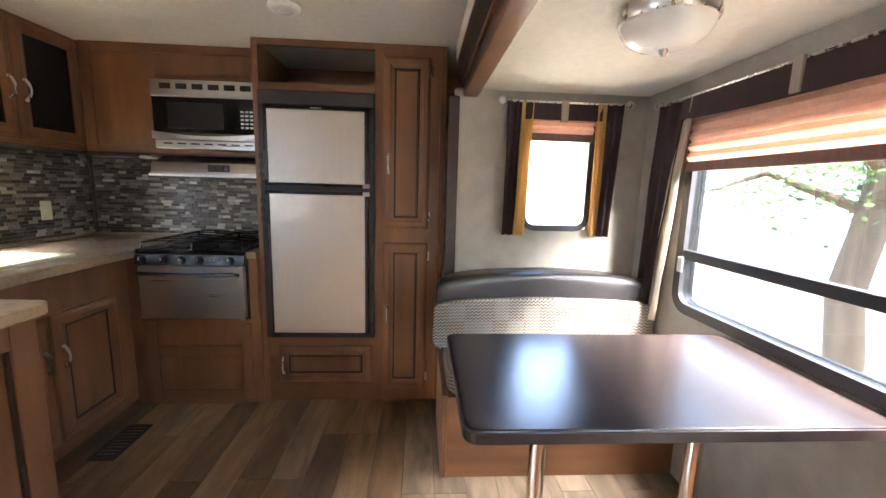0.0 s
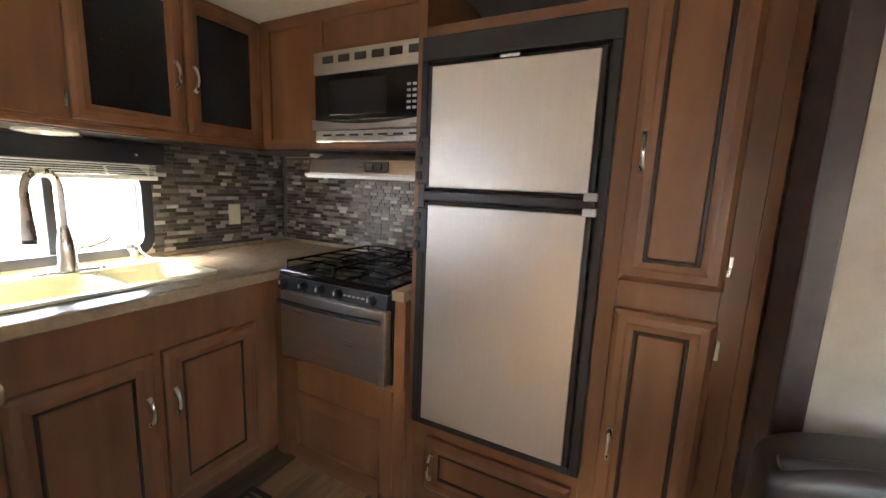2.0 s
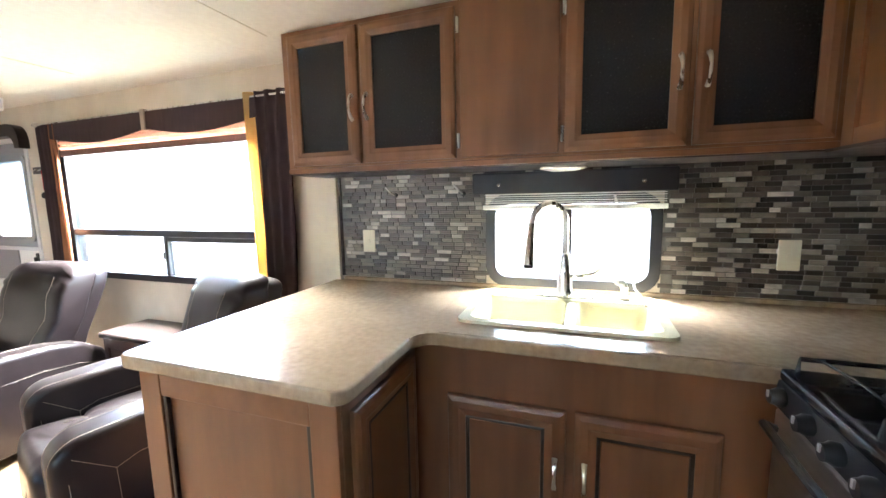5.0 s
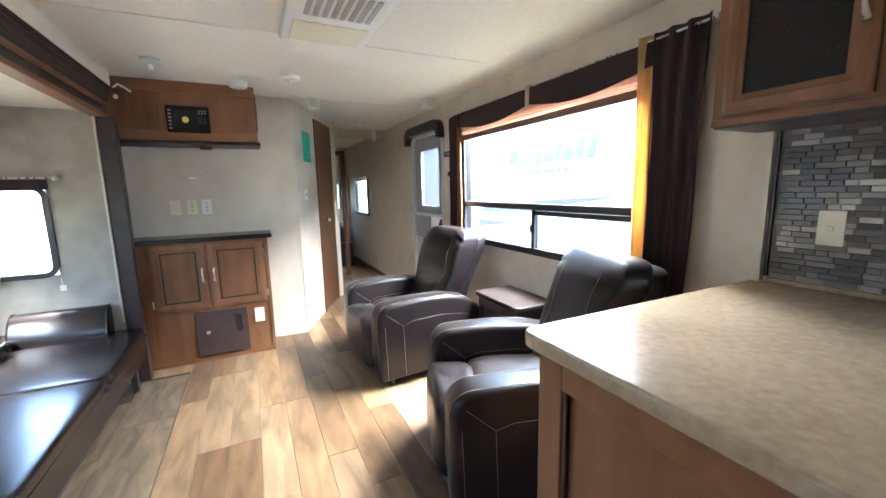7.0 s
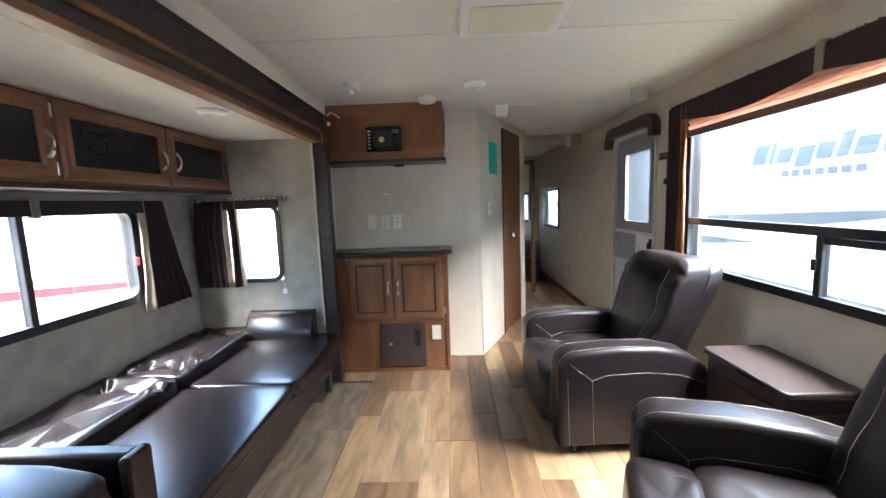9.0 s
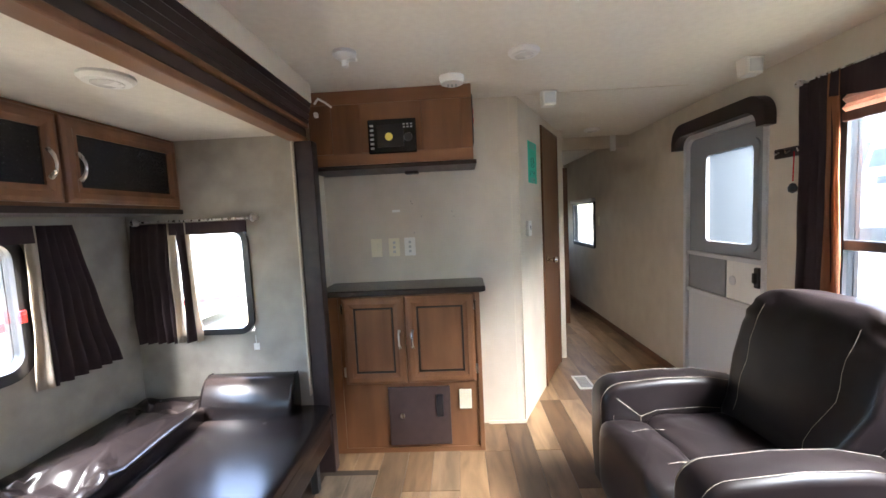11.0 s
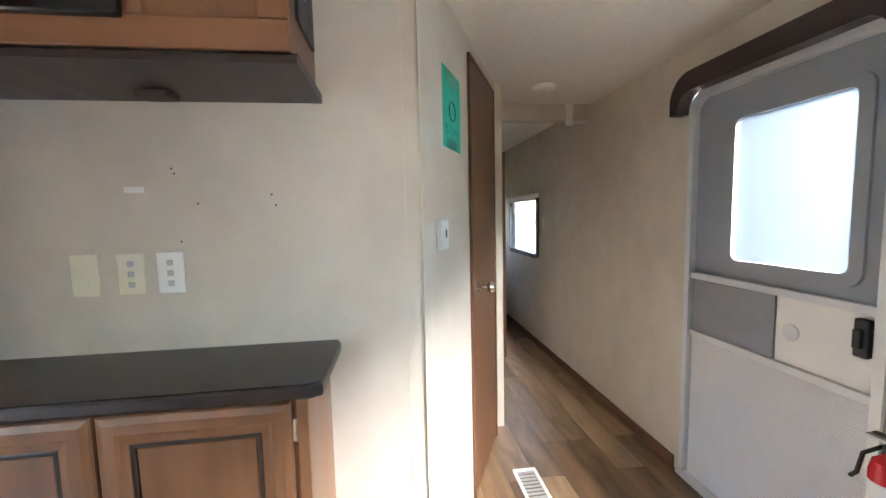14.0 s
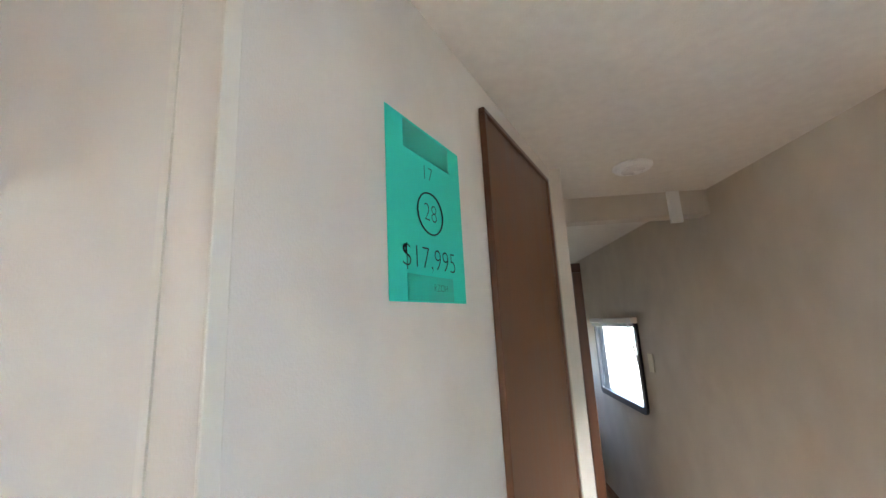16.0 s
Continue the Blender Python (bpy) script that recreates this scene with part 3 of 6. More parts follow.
slide_trim()
hook = thing("tie_back", (0.29, -1.93, 1.96), "white plastic slide tie hanging from the moulding", "hook")
part("strap", tube([(0.30, -1.93, 1.97), (0.27, -1.9, 1.985), (0.24, -1.92, 1.97), (0.215, -1.94, 1.95)], 0.006, 6), WHITE, hook)
part("clip", box(0.285, 0.305, -1.94, -1.915, 1.90, 1.925, 0.004), WHITE, hook)


# ---- windows ----
def window(name, axis, out, u0, u1, z0, z1, r, label, hbar=None, vbars=(), pane=None):
    """A black-framed window in an opening. out: +1 or -1, the way outdoors."""
    plane = {("x", -1): LW, ("x", 1): SX, ("y", 1): SY1, ("y", -1): SY0}[(axis, out)]
    if name == "window_8":
        plane = HY
    at = (plane, (u0 + u1) / 2, z0) if axis == "x" else ((u0 + u1) / 2, plane, z0)
    w = thing(name, at, label, "window", kind="structure")
    rim = 0.022 if axis == "x" else 0.010
    o, i = rrect(u0 - rim, u1 + rim, z0 - rim, z1 + rim, r + 0.02), rrect(u0 + 0.022, u1 - 0.022, z0 + 0.022, z1 - 0.022, max(0.02, r - 0.015))
    part("window_frame", ring(o, i, axis, plane - out * 0.016, plane + out * 0.030), FRAMEB, w, smooth=True)
    o2, i2 = rrect(u0 + 0.001, u1 - 0.001, z0 + 0.001, z1 - 0.001, r), rrect(u0 + 0.024, u1 - 0.024, z0 + 0.024, z1 - 0.024, max(0.02, r - 0.02))
    part("liner", ring(o2, i2, axis, plane + out * 0.031, plane + out * 0.05), FRAMEB, w)
    g = plane + out * 0.004
    pn = part("pane", box(*((g, g + 0.004, u0 + 0.02, u1 - 0.02) if axis == "x" else (u0 + 0.02, u1 - 0.02, g, g + 0.004)), z0 + 0.02, z1 - 0.02), pane or PANE, w)
    pn.visible_shadow = False
    a0, a1 = sorted((plane - out * 0.014, plane + out * 0.024))
    if hbar:
        part("bar", box(*((a0, a1, u0 + 0.02, u1 - 0.02) if axis == "x" else (u0 + 0.02, u1 - 0.02, a0, a1)), hbar - 0.022, hbar + 0.022, 0.004), FRAMEB, w)
    for vu, v0, v1 in vbars:
        part("bar", box(*((a0, a1, vu - 0.016, vu + 0.016) if axis == "x" else (vu - 0.016, vu + 0.016, a0, a1)), v0, v1, 0.004), FRAMEB, w)
    return w


wb = window("window_1", "x", -1, *BIGW, 0.05, "wide black-framed window with a sliding lower sash", 1.15, [(-0.74, 0.87, 1.13)], PANE_T)
part("sash_rail", box(LW - 0.02, LW + 0.006, -0.74, 0.06, 1.095, 1.125, 0.003), FRAMEB, wb)
part("latch", box(LW + 0.012, LW + 0.022, -0.765, -0.74, 0.98, 1.03, 0.003), BLACK, wb)
window("window_2", "x", -1, *SINKW, 0.07, "small black-framed sliding window over the sink", None, [(1.74, 0.98, 1.31)])
window("window_3", "x", -1, *HALLW, 0.03, "black-framed window at the hall's end", pane=PANE_D)
dwn = window("window_4", "x", 1, *DINW, 0.07, "large black-framed window beside the dinette", 1.04, pane=PANE_D)
part("latch", box(SX - 0.03, SX - 0.016, 1.69, 1.72, 0.96, 1.03, 0.004), GALV, dwn)
cwn = window("window_5", "x", 1, *COUW, 0.08, "black-framed sliding window over the sofa", None, [(-0.73, 0.84, 1.34)])
part("release_tab", box(SX - 0.03, SX - 0.016, -1.335, -1.31, 1.02, 1.07, 0.004), RED, cwn, "red window release tab")
window("window_6", "y", 1, *CORW, 0.06, "small black-framed window at the dinette's end")
window("window_8", "y", -1, *BEDW, 0.04, "small black-framed bedroom window", pane=PANE_D)
window("window_7", "y", -1, *ENDW, 0.06, "small black-framed window at the sofa's end")


# ---- blinds and curtains ----
def sheet(name, face, plane, top, bot, z0, z1, depth, waves, material, parent, phase=0.0, thick=0.006, n=40, m=14):
    """A hanging cloth strip with folds, between two top places and two bottom places along the wall."""
    b = bmesh.new()
    fr, bk = [], []
    for i in range(m + 1):
        v = i / m
        z = z1 + (z0 - z1) * v
        r1, r2 = [], []
        for k in range(n + 1):
            s = k / n
            u = (top[0] + (top[1] - top[0]) * s) * (1 - v) + (bot[0] + (bot[1] - bot[0]) * s) * v
            d = 1.6 * depth * (1.2 + math.sin(s * waves * 2 * math.pi + phase + 0.5 * math.sin(v * 3) + 1.7 * noise.noise(Vector((s * 2.6, phase, v * 1.3))))) * (0.6 + 0.4 * v)
            u += 0.10 * (bot[1] - bot[0]) * math.sin(math.pi * v) * noise.noise(Vector((v * 2.5, phase + 3, 0.5)))
            d += 0.004 * noise.noise(Vector((u * 9, v * 5, phase)))
            r1.append(b.verts.new(fp(face, plane, u, d + thick, z)))
            r2.append(b.verts.new(fp(face, plane, u, d, z)))
        fr.append(r1)
        bk.append(r2)
    for i in range(m):
        for k in range(n):
            b.faces.new((fr[i][k], fr[i][k + 1], fr[i + 1][k + 1], fr[i + 1][k]))
            b.faces.new((bk[i][k], bk[i + 1][k], bk[i + 1][k + 1], bk[i][k + 1]))
        for k in (0, n):
            b.faces.new((fr[i][k], fr[i + 1][k], bk[i + 1][k], bk[i][k]))
    for i in (0, m):
        for k in range(n):
            b.faces.new((fr[i][k], fr[i][k + 1], bk[i][k + 1], bk[i][k]))
    return part(name, b, material, parent, smooth="all")


def curtain(face, plane, strips, z0, z1, label, depth=0.012):
    """strips: (top0, top1, bottom0, bottom1, waves, material) along the wall."""
    t = thing("curtain", fp(face, plane, strips[0][0], 0, z0), label, "curtain", "tied window curtains")
    for i, (a, b_, c, d, w, m_) in enumerate(strips):
        sheet("strip", face, plane, (a, b_), (c, d), z0, z1, depth, w, m_, t, i * 1.7, n=max(10, int(w * 12)))
    return t


def rod(face, plane, u0, u1, z, label="thin metal curtain rod with clear finials"):
    t = thing("curtain_rod", fp(face, plane, u0, 0, z), label, "curtain rod")
    part("rod", tube([fp(face, plane, u0, 0.05, z), fp(face, plane, u1, 0.05, z)], 0.0055, 8), NICKEL, t)
    for u in (u0, u1):
        part("finial", lathe([(0.006, -0.02), (0.02, -0.012), (0.024, 0), (0.02, 0.012), (0.006, 0.02)], fp(face, plane, u, 0.05, z), "z", 12), NICKEL, t, smooth=True)
        part("bracket", tube([fp(face, plane, u, 0.001, z), fp(face, plane, u, 0.05, z)], 0.006, 6), NICKEL, t)
    return t


def shade(face, plane, u0, u1, z0, z1, label, pitch=0.035):
    """A pleated shade drawn part of the way down."""
    t = thing("pleated_shade", fp(face, plane, (u0 + u1) / 2, 0, z0), label, "window shade")
    n = max(2, round((z1 - z0) / pitch))
    pts = []
    for i in range(2 * n + 1):
        pts.append((0.019 + (0.018 if i % 2 else 0.0), z1 + (z0 - z1) * i / (2 * n)))
    for d, z in reversed(pts):
        pts = pts + [(d + 0.003, z)]
    poly = [(fp(face, plane, 0, d, z)[0 if face[1] == "x" else 1], z) for d, z in pts]
    part("pleats", prism(poly, "y" if face[1] == "x" else "x", u0, u1), SHADE, t)
    part("bottom_rail", box(*fb(face, plane, u0, u1, 0.018, 0.040, z0 - 0.04, z0), 0.004), SHADE_B, t, "brown bottom rail")
    return t


def valance(face, plane, u0, u1, z0, z1, tabs, swag=0.0):
    """A dark cloth valance with cream tabs."""
    t = thing("valance", fp(face, plane, (u0 + u1) / 2, 0, z0), "dark brown cloth valance with cream tabs over the window", "valance")
    edges = [u0, *tabs, u1]
    for a, b_ in zip(edges, edges[1:]):
        bm = bmesh.new()
        n = 16
        rows = []
        for k in range(n + 1):
            s = k / n
            u = a + (b_ - a) * s
            zz = z0 - swag * math.sin(math.pi * s)
            rows.append([bm.verts.new(fp(face, plane, u, d, z)) for d, z in ((0.045, z1), (0.056, z1), (0.06, zz), (0.049, zz))])
        for p, q in zip(rows, rows[1:]):
            for k in range(4):
                bm.faces.new((p[k], p[(k + 1) % 4], q[(k + 1) % 4], q[k]))
        bm.faces.new(rows[0])
        bm.faces.new(rows[-1][::-1])
        part("cloth", bm, CUR_D, t, smooth=True)
    for u in tabs:
        part("tab", box(*fb(face, plane, u - 0.018, u + 0.018, 0.040, 0.066, z0 - 0.01, z1 + 0.015), 0.003), CUR_C, t, "cream tab")
    return t


# big west window
shade("+x", LW, -1.66, 0.06, 1.72, 1.83, "rust pleated shade raised to the top of the window")
valance("+x", LW, -1.70, 0.12, 1.80, 1.90, [-0.75], 0.05)
rod("+x", LW, -1.86, 0.40, 1.905)
curtain("+x", LW + 0.03, [(-1.86, -1.70, -1.84, -1.675, 3, CUR_D), (-1.71, -1.655, -1.69, -1.61, 1, CUR_R)], 0.86, 1.90, "dark brown tied curtain with a rust edge")
curtain("+x", LW + 0.03, [(0.04, 0.12, 0.06, 0.14, 1, CUR_O), (0.12, 0.36, 0.14, 0.33, 3, CUR_D)], 0.78, 1.93, "dark brown curtain with a gold edge beside the kitchen")
# dinette side window
shade("-x", SX, 0.44, 1.73, 1.445, 1.66, "rust pleated shade half lowered over the dinette window", 0.045)
valance("-x", SX, 0.40, 1.77, 1.63, 1.715, [1.23, 0.72], 0.015)
rod("-x", SX, 0.36, 1.95, 1.722)
curtain("-x", SX - 0.03, [(1.70, 1.75, 1.79, 1.89, 1, CUR_C), (1.75, 1.93, 1.87, 1.96, 2, CUR_D)], 0.70, 1.715, "dark brown curtain with a cream edge by the dinette")
# dinette end window
shade("-y", SY1, 0.70, 1.03, 1.60, 1.68, "rust pleated shade raised high")
valance("-y", SY1, 0.66, 1.06, 1.665, 1.745, [0.86], 0.0)
rod("-y", SY1, 0.54, 1.20, 1.752)
curtain("-y", SY1 - 0.03, [(0.565, 0.64, 0.565, 0.625, 2, CUR_D), (0.64, 0.70, 0.625, 0.68, 1, CUR_O)], 1.07, 1.75, "dark brown curtain with a gold edge at the small window")
curtain("-y", SY1 - 0.03, [(1.03, 1.085, 1.03, 1.075, 1, CUR_O), (1.085, 1.17, 1.075, 1.135, 2, CUR_D)], 1.07, 1.75, "dark brown curtain with a gold edge at the small window")
# sofa windows
valance("-x", SX, -1.37, -0.15, 1.33, 1.40, [-0.76], 0.0)
curtain("-x", SX - 0.03, [(-1.38, -1.345, -1.37, -1.32, 1, CUR_C), (-1.53, -1.38, -1.68, -1.37, 5, CUR_D)], 0.74, 1.40, "dark brown curtain gathered in the sofa corner")
valance("+y", SY0, 0.66, 1.06, 1.33, 1.39, [], 0.0)
rod("+y", SY0, 0.62, 1.24, 1.40)
curtain("+y", SY0 + 0.03, [(1.07, 1.27, 1.06, 1.29, 5, CUR_D), (1.035, 1.07, 1.03, 1.06, 1, CUR_C), (0.985, 1.035, 0.965, 1.03, 1, CUR_D), (0.97, 0.985, 0.945, 0.965, 1, CUR_C)], 0.77, 1.39, "dark brown curtain with a gold band in the sofa corner")
blind = thing("window_blind", (LW, -5.2, 1.5), "white blind bunched at the hall window's top", "window blind")
part("headrail", box(LW + 0.002, LW + 0.05, -5.72, -4.80, 1.46, 1.50, 0.006), WHITE, blind)
part("slats", box(LW + 0.006, LW + 0.04, -5.70, -4.86, 1.435, 1.459, 0.004), GALV, blind)
part("cord", tube([(LW + 0.05, -4.86, 1.46), (LW + 0.02, -4.84, 1.2)], 0.004, 6), WHITE, blind)


# ---- kitchen ----
def kitchen_base():
    c = thing("sink_cabinet", (-1.5, 1.8, 0), "brown wood sink base cabinet with two raised-panel doors", "cabinet")
    part("body", box(LW + 0.002, -1.53, 1.32, 2.885, 0.07, 0.74), WOOD, c)
    part("face_frame", box(-1.529, -1.50, 1.27, 2.30, 0.07, 0.878), WOOD, c)
    part("toe_kick", box(LW + 0.002, -1.54, 1.32, 2.885, 0.0, 0.069), WOOD_H, c)
    door("+x", -1.50, 1.39, 1.765, 0.10, 0.70, c, "panel", 1.735, 0.50)
    door("+x", -1.50, 1.79, 2.165, 0.10, 0.70, c, "panel", 1.82, 0.50)
    p = thing("peninsula_cabinet", (-1.3, 0.93, 0), "brown wood peninsula base cabinet with panelled end", "cabinet")
    part("body", box(LW + 0.002, -1.07, 0.60, 1.27, 0.0, 0.878), WOOD, p)
    for a, b_ in ((0.60, 0.68), (1.19, 1.27)):
        part("stile", box(-1.069, -1.05, a, b_, 0.0, 0.878, 0.003), WOOD, p)
    for a, b_ in ((0.0, 0.08), (0.80, 0.878)):
        part("rail", box(-1.069, -1.051, 0.681, 1.189, a, b_, 0.003), WOOD_H, p)
    for a in (0.681, 1.176):
        part("bead", box(-1.069, -1.055, a, a + 0.013, 0.081, 0.799, 0.003), WOOD_D, p)
    door("+y", 1.27, -1.47, -1.10, 0.10, 0.83, p, "panel")
    r = thing("stove_surround", (-1.1, 2.3, 0), "brown wood panel cabinet under and beside the stove", "cabinet")
    part("body", box(-1.498, -0.785, 2.285, 2.885, 0.0, 0.52), WOOD, r)
    for a, b_ in ((-1.498, -1.43), (-0.835, -0.785)):
        part("stile", box(a, b_, 2.275, 2.885 if a > -1 else 2.30, 0.0 if a < -1 else 0.521, 0.878, 0.002), WOOD, r)
    for a, b_ in ((-1.43, -1.36), (-0.89, -0.835)):
        part("stile", box(a, b_, 2.268, 2.284, 0.03, 0.50, 0.003), WOOD, r)
    for a, b_ in ((0.0, 0.09), (0.30, 0.36)):
        part("rail", box(-1.36, -0.89, 2.268, 2.284, a, b_, 0.003), WOOD_H, r)


kitchen_base()


def worktop():
    w = thing("worktop", (-1.6, 1.6, 0.88), "tan speckled laminate L-shaped kitchen worktop", "worktop")
    z0, z1 = 0.88, 0.92
    bm = prism(rrect(LW + 0.002, -1.02, 0.55, 1.31, 0.045, 6, (1, 1, 0, 0)), "z", z0, z1, 0.008, 3)
    part("top", bm, COUNTER, w)
    x0, x1, y0, y1 = -2.005, -1.60, 1.425, 2.045
    for q in ((x1, -1.46, 1.305, 2.27), (LW + 0.002, x0, 1.305, 2.885), (x0, x1, 1.305, y0), (x0, x1, y1, 2.885), (x1, -1.43, 2.262, 2.885)):
        part("top", box(q[0], q[1], q[2], q[3], z0, z1 - 0.0003), COUNTER, w)
    part("front_edge", box(-1.462, -1.445, 1.36, 2.265, z0 - 0.004, z1 - 0.001, 0.006, 3), COUNTER, w)
    b = bmesh.new()
    pts = [(-1.47, 1.30), (-1.38, 1.30)] + [(-1.38 - 0.065 * math.sin(radians(a)), 1.375 - 0.065 * math.cos(radians(a))) for a in range(0, 91, 15)] + [(-1.47, 1.375)]
    part("corner_fillet", join(b, prism(pts, "z", z0, z1 - 0.0005)), COUNTER, w)
    part("side_strip", box(-0.842, -0.786, 2.262, 2.885, z0, z1, 0.004), COUNTER, w)
    part("splash_strip", box(LW + 0.002, LW + 0.018, 0.60, 2.88, z1, z1 + 0.018, 0.004), COUNTER, w)
    part("splash_strip", box(LW + 0.02, -0.79, 2.87, 2.886, z1, z1 + 0.018, 0.004), COUNTER, w)


worktop()


def sink():
    s = thing("kitchen_sink", (-1.8, 1.73, 0.92), "ivory double-bowl plastic sink set in the worktop", "sink")
    z = 0.931
    part("rim", ring(rrect(-2.05, -1.565, 1.395, 2.075, 0.04), rrect(-1.975, -1.60, 1.43, 2.04, 0.04), "z", 0.9205, z), SINK, s, smooth=True)
    part("ledge", box(-1.99, -1.94, 1.44, 2.03, 0.905, z - 0.001, 0.004), SINK, s)
    part("divider", box(-1.94, -1.61, 1.745, 1.785, 0.80, z - 0.012, 0.012, 3), SINK, s)
    for a, b_ in ((1.43, 1.745), (1.785, 2.04)):
        bm = bmesh.new()
        o, i = rrect(-1.945, -1.60, a, b_, 0.05), rrect(-1.91, -1.63, a + 0.03, b_ - 0.03, 0.05)
        top = [bm.verts.new((p[0], p[1], z - 0.008)) for p in o]
        low = [bm.verts.new((p[0], p[1], 0.76)) for p in i]
        n = len(o)
        for k in range(n):
            bm.faces.new((top[k], top[(k + 1) % n], low[(k + 1) % n], low[k]))
        bm.faces.new(low)
        bowl = part("bowl", bm, SINK, s, smooth=True)
        part("drain", lathe([(0.0, 0.0), (0.04, 0.0), (0.042, 0.004), (0.03, 0.002), (0.0, 0.001)], (-1.77, (a + b_) / 2, 0.761)), CHROME, bowl, "chrome drain")
    f = thing("kitchen_faucet", (-1.985, 1.735, z), "brushed nickel gooseneck pull-down faucet", "faucet")
    part("deck_plate", prism(rrect(-2.015, -1.955, 1.60, 1.87, 0.028), "z", z, z + 0.012, 0.003), NICKEL, f)
    part("body", lathe([(0.034, 0), (0.034, 0.015), (0.029, 0.025), (0.027, 0.09), (0.021, 0.13), (0.016, 0.16), (0.015, 0.17)], (-1.985, 1.735, z + 0.01)), NICKEL, f, smooth=True)
    pts = [(-1.985, 1.735, z + 0.17)]
    for a in range(0, 181, 15):
        t = radians(a)
        pts.append((-1.985 + 0.045 * (1 - math.cos(t)), 1.735 - 0.062 * (1 - math.cos(t)), z + 0.305 + 0.076 * math.sin(t)))
    part("neck", tube(pts, 0.013, 10), NICKEL, f, smooth=True)
    e = Vector(pts[-1])
    part("spray_head", tube([e, e + Vector((0.01, -0.003, -0.06)), e + Vector((0.02, -0.006, -0.12)), e + Vector((0.025, -0.008, -0.16))], [0.014, 0.016, 0.020, 0.022], 12), NICKEL, f, smooth=True)
    part("nozzle", tube([e + Vector((0.025, -0.008, -0.16)), e + Vector((0.027, -0.009, -0.175))], 0.02, 12), BLACK, f)
    part("lever", tube([(-1.985, 1.755, z + 0.085), (-1.98, 1.80, z + 0.09), (-1.97, 1.85, z + 0.105), (-1.968, 1.87, z + 0.125)], [0.012, 0.010, 0.009, 0.008], 8), NICKEL, f, smooth=True)
    d = thing("side_sprayer", (-1.99, 1.96, z), "nickel side sprayer with pale base by the sink", "sprayer")
    part("base", lathe([(0.022, 0), (0.022, 0.01), (0.014, 0.018), (0.014, 0.05)], (-1.99, 1.96, z)), IVORY, d, smooth=True)
    part("head", tube([(-1.99, 1.96, z + 0.05), (-1.985, 1.945, z + 0.07), (-1.96, 1.93, z + 0.075)], [0.013, 0.015, 0.012], 10), NICKEL, d, smooth=True)
    c = thing("blind_cord", (-2.09, 2.0, 1.3), "white blind cord hanging beside the sink", "cord")
    part("cord", tube([(-2.085, 1.92, 1.34), (-2.07, 1.95, 1.22), (-2.06, 1.985, 1.08), (-2.02, 2.0, 0.97), (-2.0, 2.03, 0.935)], 0.005, 6), WHITE, c)


sink()


def sink_blind():
    v = thing("window_valance", (LW, 1.74, 1.36), "black padded valance box over the sink window", "valance")
    part("box", box(LW + 0.012, LW + 0.075, 1.33, 2.14, 1.355, 1.445, 0.006), FRAMEB, v)
    for u in (1.45, 2.02):
        part("screw_cap", lathe([(0.008, 0), (0.008, 0.004), (0.003, 0.006)], (LW + 0.075, u, 1.395), "x", 10), CHROME, v, "bright screw cap")
    b = thing("mini_blind", (LW, 1.74, 1.32), "white mini blind bunched under the valance", "window blind")
    for k in range(5):
        part("slat", box(LW + 0.02, LW + 0.062, 1.385, 2.105, 1.353 - 0.009 * k - 0.004, 1.353 - 0.009 * k, 0.0015, 1), WHITE if k != 2 else GALV, b)
    part("bottom_rail", box(LW + 0.018, LW + 0.064, 1.375, 2.11, 1.285, 1.306, 0.004), WHITE, b)


sink_blind()


